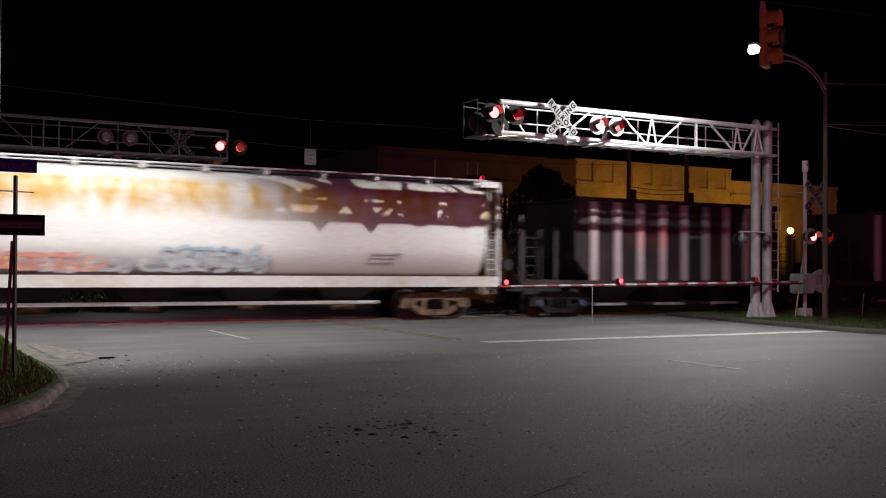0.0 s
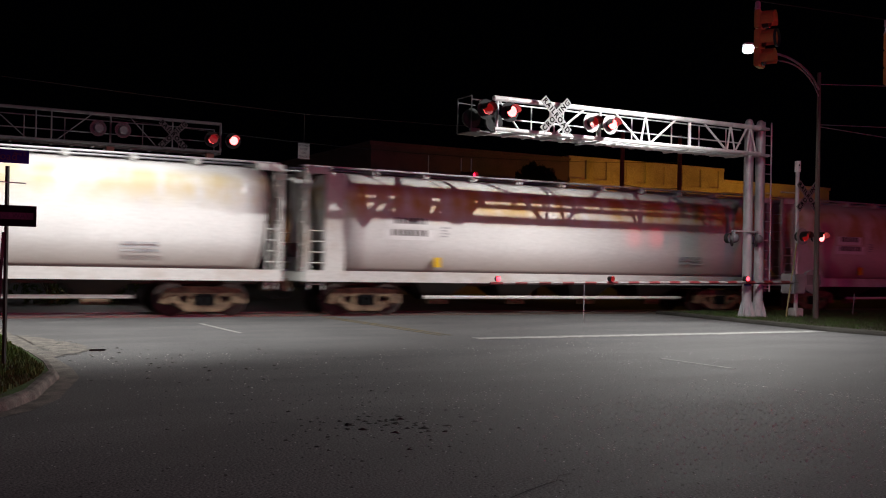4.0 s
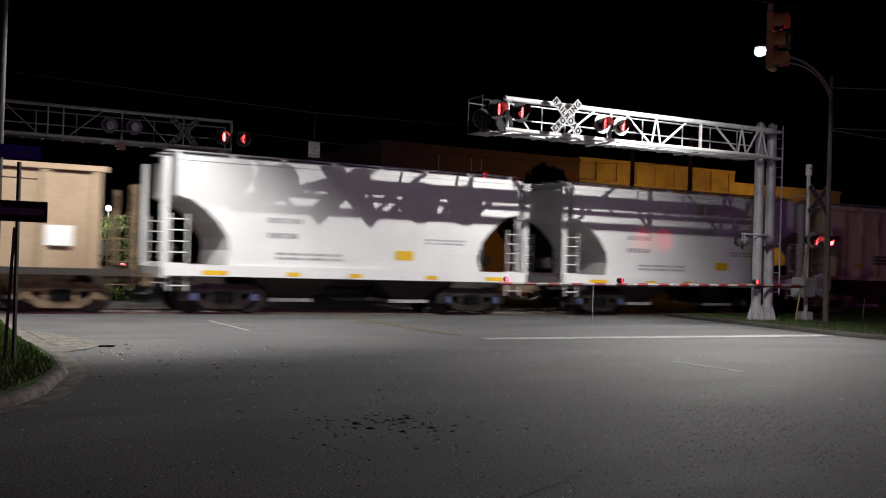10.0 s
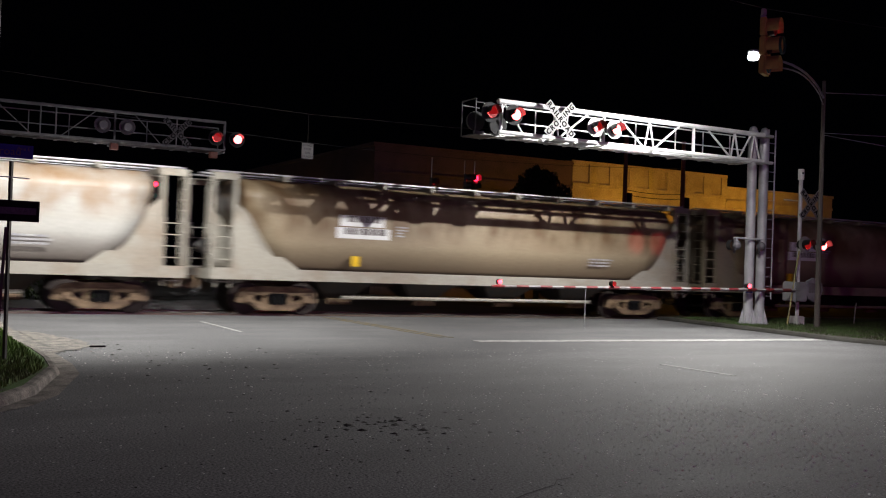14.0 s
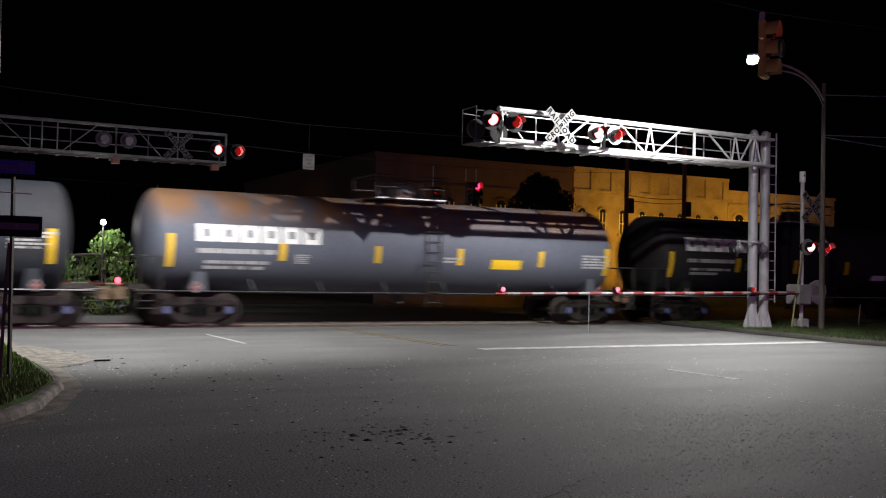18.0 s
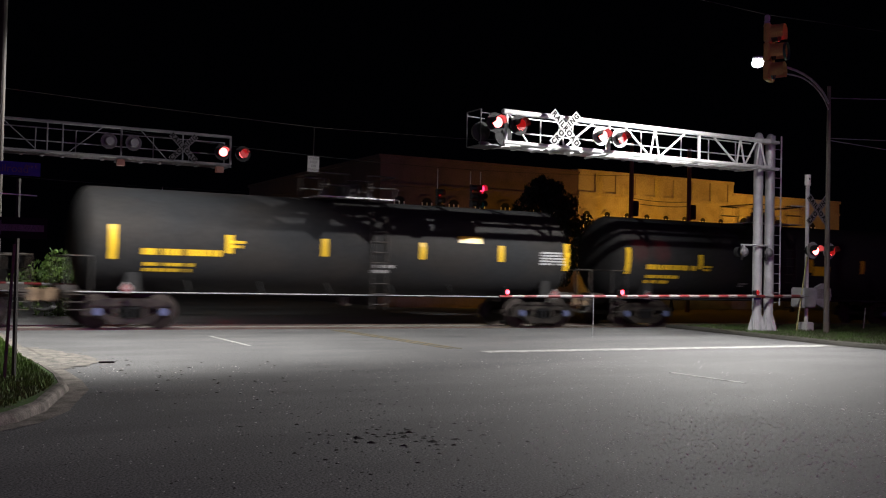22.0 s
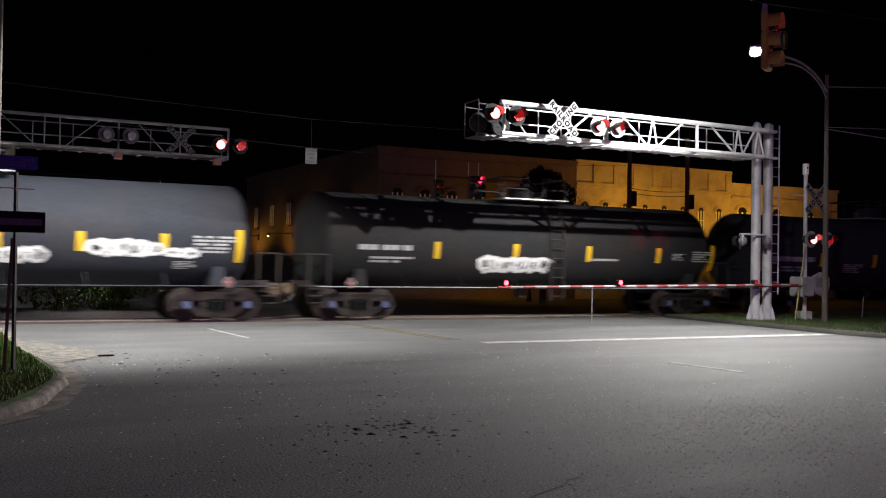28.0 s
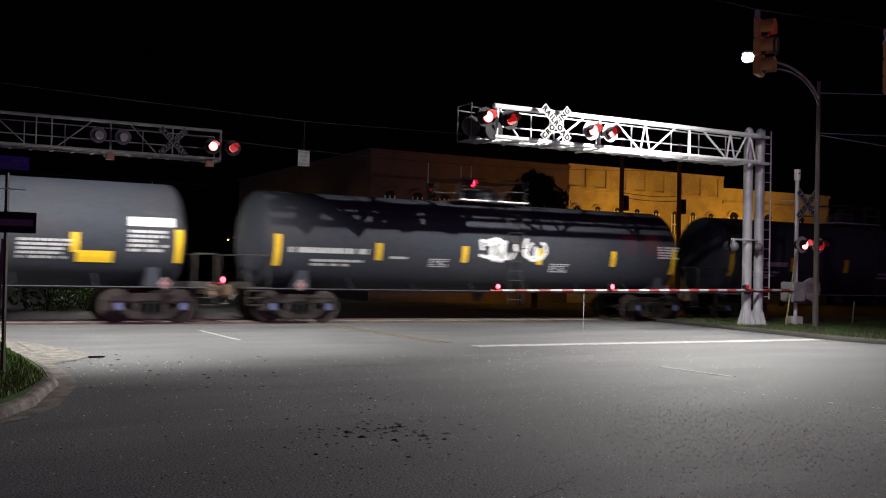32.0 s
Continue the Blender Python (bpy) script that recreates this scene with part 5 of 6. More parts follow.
    for i in range(4):
        x = (i - 1.5) * 2.9
        bm = B()
        a = [bm.verts.new((x + dx, dy, 1.3)) for dx, dy in ((-1.3, -1.2), (1.3, -1.2), (1.3, 1.2), (-1.3, 1.2))]
        b = [bm.verts.new((x + dx, dy, 0.42)) for dx, dy in ((-0.35, -0.35), (0.35, -0.35), (0.35, 0.35), (-0.35, 0.35))]
        bm.faces.new(b)
        for k in range(4):
            bm.faces.new((a[k], a[(k + 1) % 4], b[(k + 1) % 4], b[k]))
        h = part("hopper_bay", bm, DARK, car)
        bm = B()
        rod(bm, (x - 0.35, -0.5, 0.38), (x + 0.35, -0.5, 0.38), 0.1, 10)
        part("outlet", bm, RUSTY, h)
    bm = B()
    rod(bm, (-e + 4.0, -1.1, 0.52), (e - 4.0, -1.1, 0.52), 0.055, 8)
    part("vacuum_pipe", bm, fp, car)
    bm = B()
    box(bm, -e + 0.3, e - 0.3, -0.3, 0.3, 0.85, 1.25)
    part("centre_sill", bm, DARK, car)
    # stencils
    x = -e + stencil
    plate(car, x + 0.1, x + 1.5, -1.565, 2.62, 2.94, WHITEDECAL, "number_panel", "white panel with bars of lettering")
    bars(car, x + 0.35, x + 1.4, -1.572, 2.64, 2.98, 1, TEXTGREY, seed)
    plate(car, x, x + 1.7, -1.565, 2.26, 2.58, WHITEDECAL, "number_panel", "white panel with bars of lettering")
    bars(car, x + 0.25, x + 1.55, -1.572, 2.28, 2.62, 1, TEXTGREY, seed + 1)
    bars(car, x + 1.95, x + 2.25, -1.565, 2.35, 2.7, 4, GRAFF_GREY, seed + 2)
    bars(car, e - 4.4, e - 3.4, -1.562, 1.7, 2.0, 3, GRAFF_GREY, seed + 3)
    plate(car, -e + 4.1, -e + 4.35, -1.56, 1.45, 1.75, YELLOWDECAL, "yellow_decal")
    if graffiti:
        for gx0, gx1, gz0, gz1, gm in graffiti:
            scrawl(car, gx0, gx1, gz0, gz1, -1.565, gm, seed + int(gx0 * 7))
    return car


def scrawl(car, x0, x1, z0, z1, y, material, seed, tank=None, width=0.05):
    """Spray-painted scribble: bent strokes lying on the side."""
    rng = random.Random(seed)
    bm = B()
    n = max(3, int((x1 - x0) / (0.17 if tank else 0.32)))
    for i in range(n):
        cx = x0 + (x1 - x0) * (i + 0.5) / n
        pts = []
        a = rng.uniform(0, 6.28)
        for k in range(7):
            a += rng.uniform(0.5, 1.3)
            pts.append((cx + 0.30 * math.cos(a) * rng.uniform(0.5, 1.1), (z0 + z1) / 2 + (z1 - z0) * 0.5 * math.sin(a) * rng.uniform(0.5, 1.0)))
        for (ax, az), (bx, bz) in zip(pts, pts[1:]):
            d = Vector((bx - ax, bz - az))
            if d.length < 0.02:
                continue
            nrm = Vector((-d.y, d.x)).normalized() * width
            q = []
            for px, pz in ((ax + nrm.x, az + nrm.y), (bx + nrm.x, bz + nrm.y), (bx - nrm.x, bz - nrm.y), (ax - nrm.x, az - nrm.y)):
                if tank:
                    zc, r = tank
                    py = -math.sqrt(max(0.05, (r + 0.008) ** 2 - (pz - zc) ** 2))
                else:
                    py = y - 0.004
                q.append(bm.verts.new((px, py - 0.001 * i, pz)))
            bm.faces.new(q)
    tagged(part("graffiti", bm, material, car, "sprayed graffiti scribble"), kind="stuff")


TANK_Z, TANK_R = 2.36, 1.47


def tank_patch(car, x0, x1, z0, z1, material, name="decal", label="", lift=0.008, holes=0):
    bm = B()
    n = max(2, int((z1 - z0) / 0.12))
    r = TANK_R + lift
    prev = None
    for i in range(n + 1):
        z = z0 + (z1 - z0) * i / n
        y = -math.sqrt(max(0.02, r * r - (z - TANK_Z) ** 2))
        cur = (bm.verts.new((x0, y, z)), bm.verts.new((x1, y, z)))
        if prev:
            bm.faces.new((prev[0], prev[1], cur[1], cur[0]))
        prev = cur
    return part(name, bm, material, car, label)


def tank_bars(car, x0, x1, z0, z1, rows, material, seed):
    rng = random.Random(seed)
    bm = B()
    h = (z1 - z0) / rows
    r = TANK_R + 0.009
    for i in range(rows):
        za = z1 - h * (i + 0.8)
        x, xe = x0, x0 + (x1 - x0) * (1 if i == 0 else rng.uniform(0.7, 1))
        while x < xe - 0.06:
            w = min(rng.uniform(0.09, 0.20), xe - x)
            q = []
            for px, pz in ((x, za), (x + w, za), (x + w, za + h * 0.6), (x, za + h * 0.6)):
                q.append(bm.verts.new((px, -math.sqrt(r * r - (pz - TANK_Z) ** 2), pz)))
            bm.faces.new(q)
            x += w + (0.045 if rng.random() < 0.85 else 0.16)
    tagged(part("stencil", bm, material, car), kind="stuff")


def tank_car(length, centre, paint, label, marks, seed=0, stripes=None, ladder_x=0.25, raised=0.0):
    """Tank car: domed barrel, centre platform with fittings, side ladder, grab rails and decals."""
    car = start_car("tank_car", label, length, centre)
    L = length - 0.8
    e = L / 2
    ends, mid = e - 0.52, -0.22  # the barrel sits a little towards the tail end
    bm = B()
    seg = 40
    prof = []
    for k in range(10):
        a = math.pi / 2 * k / 9
        prof.append((-ends + 0.46 - 0.46 * math.cos(a), TANK_R * (0.02 + 0.98 * math.sin(a)) ** 0.72))
    xs = prof + [(-ends + 0.46 + (2 * ends - 0.92) * k / 8, TANK_R) for k in range(1, 8)] + [(-x, r) for x, r in prof[::-1]]
    xs = [(x + mid, r) for x, r in xs]
    rings = [[bm.verts.new((x, r * math.cos(2 * math.pi * k / seg), TANK_Z + r * math.sin(2 * math.pi * k / seg))) for k in range(seg)] for x, r in xs]
    for a, b in zip(rings, rings[1:]):
        for k in range(seg):
            bm.faces.new((a[k], a[(k + 1) % seg], b[(k + 1) % seg], b[k]))
    bm.faces.new(rings[0])
    bm.faces.new(rings[-1][::-1])
    part("tank", bm, paint, car, "", None, True)
    for x in (-e * 0.45, 0.0, e * 0.45):
        bm = B()
        bmesh.ops.create_cone(bm, cap_ends=False, segments=seg, radius1=TANK_R + 0.004, radius2=TANK_R + 0.004, depth=0.025, matrix=pose(x, 0, TANK_Z, 0, 90, 0))
        part("weld_seam", bm, paint, car)
    # stub sills and bolsters
    for s in (-1, 1):
        bm = B()
        box(bm, s * e - (2.9 if s > 0 else 0), s * e + (0 if s > 0 else 2.9), -0.3, 0.3, 0.78, 1.12)
        part("stub_sill", bm, DARK, car)
        bm = B()
        prism(bm, [(s * (e - 1.50), 0.95), (s * (e - 1.95), 0.95), (s * (e - 1.88), 1.5), (s * (e - 1.57), 1.5)], -1.22, 1.22)
        part("saddle", bm, paint, car)
        bm = B()
        box(bm, s * e - (0.7 if s > 0 else 0.0), s * e + (0 if s > 0 else 0.7), -1.45, 1.45, 0.95, 1.0)
        part("end_platform", bm, DARK, car)
        coupler(car, s * e, s)
        truck(car, s * (e - 1.72), GREASY)
        bm = B()
        for y in (-1.4, 1.4):
            rod(bm, (s * (e - 0.05), y, 0.55), (s * (e - 0.05), y, 1.9), 0.02, 6)
            rod(bm, (s * (e - 0.65), y, 1.0), (s * (e - 0.65), y, 1.9), 0.02, 6)
            rod(bm, (s * (e - 0.65), y, 1.9), (s * (e - 0.05), y, 1.9), 0.02, 6)
        rod(bm, (s * (e - 0.05), -1.4, 1.9), (s * (e - 0.05), 1.4, 1.9), 0.02, 6)
        part("end_handrail", bm, DARK, car)
        bm = B()
        for i in range(3):
            rod(bm, (s * (e - 0.05), -1.42, 0.5 + 0.2 * i), (s * (e - 0.5), -1.42, 0.5 + 0.2 * i), 0.016, 6)
        part("sill_steps", bm, DARK, car)
    bm = B()
    rod(bm, (e - 1.2, 0.4, 1.25), (e - 2.3, 0.4, 1.25), 0.2, 12)
    part("brake_reservoir", bm, DARK, car)
    for y in (-1.46, 1.46):
        part("side_rail", rod(B(), (-e + 0.3, y, 0.97), (e - 0.3, y, 0.97), 0.016, 6), GALV if seed % 2 else GALVDARK, car)
    bm = B()
    for i in range(6):
        x = -e + 3.2 + (L - 6.4) * i / 5
        rod(bm, (x, -1.46, 0.97), (x, -1.0, 1.32), 0.02, 6)
    tagged(part("rail_brackets", bm, paint, car), kind="stuff")
    # top fittings
    px = 0.0
    bm = B()
    box(bm, px - 1.25, px + 1.25, -0.95, 0.95, 3.84, 3.88)
    part("top_platform", bm, GALV if seed % 3 else WHITE, car)
    part("manway_dome", rod(B(), (px, 0, 3.75), (px, 0, 4.32), 0.42, 20), paint, car)
    part("valve", rod(B(), (px + 0.75, 0.1, 3.8), (px + 0.75, 0.1, 4.2), 0.12, 12), GALVDARK, car)
    part("valve", rod(B(), (px - 0.8, -0.1, 3.8), (px - 0.8, -0.1, 4.15), 0.09, 12), GALVDARK, car)
    for x in (px - 1.2, px - 0.35, px + 0.35, px + 1.2):
        for y in (-0.9, 0.9):
            part("railing_post", cached("railing_post", lambda: rod(B(), (0, 0, 3.85), (0, 0, 4.55), 0.025, 6), DARK), None, car, "", (x, y, 0))
    for y in (-0.9, 0.9):
        for a in (px - 1.2, px + 0.35):
            part("railing_bar", cached("railing_bar", lambda: rod(B(), (0, 0, 0), (0.85, 0, 0), 0.025, 6), DARK), None, car, "", (a, y, 4.55))
            part("railing_bar", cached("railing_bar", None, DARK), None, car, "", (a, y, 4.2))
    for x in (px - 1.2, px + 1.2):
        part("railing_end", cached("railing_end", lambda: rod(B(), (0, -0.9, 4.55), (0, 0.9, 4.55), 0.025, 6), DARK), None, car, "", (x, 0, 0))
    ladder(car, ladder_x, ladder_x + 0.46, -1.53, 0.55, 3.0, 8, DARK, "side_ladder")
    bm = B()
    path_rod(bm, [(ladder_x, -1.53, 3.0), (ladder_x, -1.3, 3.4), (ladder_x, -0.95, 3.85)], 0.022, 6)
    path_rod(bm, [(ladder_x + 0.46, -1.53, 3.0), (ladder_x + 0.46, -1.3, 3.4), (ladder_x + 0.46, -0.95, 3.85)], 0.022, 6)
    part("ladder_top", bm, DARK, car)
    part("bottom_outlet", rod(B(), (0, 0, 0.62), (0, 0, 0.95), 0.18, 12), DARK, car)
    # reflective stripes
    for x in stripes or STD:
        tall = abs(x) > 6.5
        tank_patch(car, x - 0.085, x + 0.085, (1.62 if tall else 1.85) + raised, (2.52 if tall else 2.36) + raised, YELLOWDECAL, "reflector_stripe", "yellow reflective stripe")
    for px in (-6.75, 6.75):
        for r, m, lift in ((0.17, GATEWHITE, 0.0), (0.13, REDREFL, 0.008), (0.05, GATEWHITE, 0.014)):
            part("hazard_placard", prism(B(), [(px - r, 1.08), (px, 1.08 - r), (px + r, 1.08), (px, 1.08 + r)], -1.48 - lift, -1.47 - lift), m, car)
    for x0, x1, z0, z1, kind in marks:
        if kind == "white":
            tank_patch(car, x0 + 0, x1, z0, z1, WHITEDECAL)
        elif kind == "yellow":
            tank_patch(car, x0, x1, z0, z1, YELLOWDECAL)
        elif kind == "blocks":  # maker's mark, as six plain white blocks
            w = (x1 - x0) / 6
            for i in range(6):
                tank_patch(car, x0 + w * i, x0 + w * (i + 0.86), z0, z1, WHITEDECAL, "mark_block", "plain white block")
                tank_patch(car, x0 + w * (i + 0.30), x0 + w * (i + 0.58), z0 + 0.14, z1 - 0.13, paint, "mark_gap", "", 0.012)
        elif kind in ("bars", "ybars", "ybars2", "bars1", "bars4"):
            tank_bars(car, x0, x1, z0, z1, {"bars": 2, "ybars": 1, "ybars2": 2, "bars1": 1, "bars4": 5}[kind], YELLOWDECAL if kind in ("ybars", "ybars2") else LETTERWHITE, seed + int(x0 * 10))
        elif kind in ("tagw", "tagb"):
            scrawl(car, x0, x1, z0, z1, 0, WHITEDECAL if kind == "tagw" else GRAFF_BLUE, seed + int(x0 * 3), (TANK_Z, TANK_R), 0.045)
    return car


GRAFF_BLUE = mat("pale_blue_spray", (0.38, 0.50, 0.58), 0.5, 0, 0.3, 5, bump=0)
GRAFF_RED = mat("faded_red_spray", (0.55, 0.22, 0.17), 0.5, 0, 0.3, 3, (0.62, 0.55, 0.50), 0.4, bump=0)
GRAFF_GREY = mat("grey_spray", (0.30, 0.30, 0.33), 0.5, 0, 0.3, 3, (0.55, 0.55, 0.54), 0.4, bump=0)
GRAFF_DARK = mat("dark_grey_spray", (0.09, 0.09, 0.11), 0.5, 0, 0.3, 3, bump=0)


def end_works(car, e, paint, zlow, zhigh, truck_paint=None):
    for s in (-1, 1):
        for y in (-1.42, 1.42):
            bm = B()
            box(bm, s * e - 0.06, s * e + 0.06, y - 0.07, y + 0.07, 0.95, zhigh)
            part("corner_post", bm, paint, car)
            ladder(car, s * (e - 0.62), s * (e - 0.14), y - 0.04 * (1 if y > 0 else -1), 0.6, 2.7, 7, paint)
        bm = B()
        box(bm, s * e - 0.06, s * e + 0.06, -1.5, 1.5, 0.95, 1.25)
        part("end_sill", bm, paint, car)
        end_ladder(car, s * (e - 0.02), -1.35, -0.9, 1.2, zhigh, 9, paint)
        coupler(car, s * e, s)
        truck(car, s * (e - 1.75), truck_paint)
        part("brake_cylinder", rod(B(), (s * (e - 0.5), 0.2, 1.7), (s * (e - 0.5), 0.8, 1.7), 0.2, 12), DARK, car)
    bm = B()
    box(bm, -e + 0.2, e - 0.2, -0.3, 0.3, 0.80, 1.2)
    part("centre_sill", bm, DARK, car)


def bays(car, xs, ztop, zbot, wide, paint):
    for x in xs:
        bm = B()
        w = wide / 2
        a = [bm.verts.new((x + dx, dy, ztop)) for dx, dy in ((-w, -1.45), (w, -1.45), (w, 1.45), (-w, 1.45))]
        b = [bm.verts.new((x + dx, dy, zbot)) for dx, dy in ((-0.5, -0.75), (0.5, -0.75), (0.5, 0.75), (-0.5, 0.75))]
        bm.faces.new(b)
        for k in range(4):
            bm.faces.new((a[k], a[(k + 1) % 4], b[(k + 1) % 4], b[k]))
        h = part("hopper_bay", bm, paint, car)
        bm = B()
        box(bm, x - 0.65, x + 0.65, -0.85, 0.85, zbot - 0.1, zbot)
        part("outlet_gate", bm, GALV, h)


def roof_works(car, e, paint, z):
    bm = B()
    prism(bm, [(-e + 0.35, z), (e - 0.35, z), (e - 0.35, z + 0.10), (-e + 0.35, z + 0.10)], -1.0, 1.0)
    part("roof", bm, paint, car)
    bm = B()
    bm.free()
    for y in (-0.9, 0.0, 0.9):
        part("roof_walk", box(B(), -e + 0.1, e - 0.1, y - 0.16, y + 0.16, z + 0.18, z + 0.22), GALV, car)
    for i in range(8):
        x = -e + 0.4 + (2 * e - 0.8) * i / 7
        part("roof_walk_bracket", cached(("short_bracket", paint.name), lambda: box(B(), -0.05, 0.05, -1.06, 1.06, 0.06, 0.18), paint), None, car, "", (x, 0, z))


def ribbed_hopper(length, centre, paint, under):
    """Three-bay covered hopper with outside posts, cream sides and dark bays."""
    car = start_car("covered_hopper", "cream covered hopper wagon with rust streaks, side posts and maroon bays", length, centre)
    e = (length - 0.8) / 2
    out = [(e - 1.75, 1.50), (e - 1.75, 2.30), (e - 0.62, 3.20), (e - 0.55, 4.18)]
    part("body", prism(B(), out + [(-x, z) for x, z in out[::-1]], -1.46, 1.46), paint, car)
    for i in range(15):
        x = -e + 1.85 + (2 * e - 3.7) * i / 14
        bm = B()
        box(bm, x - 0.05, x + 0.05, -1.56, -1.455, 1.50, 4.15)
        part("side_post", bm, P_CREAMPOST, car)
    for s in (-1, 1):
        bm = B()
        box(bm, -e + 0.1, e - 0.1, s * 1.5 - 0.07, s * 1.5 + 0.07, 4.10, 4.24)
        part("top_chord", bm, paint, car)
        bm = B()
        box(bm, -e + 0.1, e - 0.1, s * 1.5 - 0.06, s * 1.5 + 0.06, 1.40, 1.54)
        part("side_sill", bm, paint, car)
    bays(car, (-4.4, 0.2, 4.8), 1.45, 0.45, 4.5, under)
    roof_works(car, e, paint, 4.2)
    end_works(car, e, RUSTY, 1.0, 4.2)
    for i in range(3):  # maker's mark, three plain dark shapes
        x = 3.46 + i * 0.86
        plate(car, x, x + 0.45, -1.565, 2.86, 3.30, BLACKDECAL, "mark_block", "plain dark blue-black shape")
        plate(car, x + 0.13, x + 0.36, -1.570, 2.98, 3.18, paint, "mark_gap")
        plate(car, x, x + 0.45, -1.565, 2.70, 2.78, BLACKDECAL, "mark_underline")
    for x in (-6.1, -3.43, -0.84, 1.88, 4.35, 6.4):
        plate(car, x, x + 0.45, -1.565, 1.94, 2.06, YELLOWDECAL, "reflector_stripe", "yellow reflective stripe")
    bars(car, -e + 3.4, -e + 4.6, -1.562, 2.0, 2.4, 3, BLACKDECAL, 5)
    bars(car, -e + 8.6, -e + 9.5, -1.562, 2.7, 3.1, 3, BLACKDECAL, 6)
    return car


def short_hopper(length, centre, paint, label, seed):
    """Short two-bay covered hopper with plain sides and curved cut-outs at the ends."""
    car = start_car("covered_hopper", label, length, centre)
    e = (length - 1.25) / 2
    bm = B()
    arcp = [(1.68, 1.34), (1.76, 1.75), (1.70, 2.1), (1.42, 2.5), (1.05, 2.85), (0.70, 3.08), (0.40, 3.15)]
    out = [(-e + a, z) for a, z in arcp[::-1]]
    pts = [(-e + 0.3, 4.2), (-e + 0.3, 3.2)] + out + [(e - a, z) for a, z in arcp] + [(e - 0.3, 3.2), (e - 0.3, 4.2)]
    prism(bm, pts, -1.5, 1.5)
    part("body", bm, paint, car)
    for s in (-1, 1):
        bm = B()
        box(bm, -e, e, s * 1.52 - 0.05, s * 1.52 + 0.05, 1.02, 1.34)
        part("side_sill", bm, paint, car)
        bm = B()
        box(bm, -e + 0.3, e - 0.3, s * 1.5 - 0.03, s * 1.5 + 0.03, 4.14, 4.26)
        part("top_chord", bm, paint, car)
    bays(car, (-1.9, 1.9), 1.3, 0.42, 3.3, DARK)
    roof_works(car, e, paint, 4.22)
    end_works(car, e, paint, 1.0, 4.2, GREASY)
    for x in (-e + 1.0, -e + 3.4, -0.4, e - 3.6, e - 1.5):
        plate(car, x, x + 0.7 if abs(x) > 4 else x + 0.4, -1.572, 1.06, 1.18, YELLOWDECAL, "reflector_stripe", "yellow reflective stripe")
    plate(car, 1.1, 1.7, -1.505, 1.62, 1.90, YELLOWDECAL, "yellow_placard")
    bars(car, -2.85, -1.85, -1.505, 2.48, 2.74, 1, GRAFF_GREY, seed)
    bars(car, -2.85, -1.9, -1.505, 2.05, 2.32, 1, GRAFF_GREY, seed + 1)
    bars(car, -e + 3.1, -e + 5.1, -1.505, 1.5, 1.75, 2, GRAFF_GREY, seed + 2)
    bars(car, e - 3.6, e - 2.2, -1.505, 2.1, 2.3, 2, GRAFF_GREY, seed + 3)
    return car


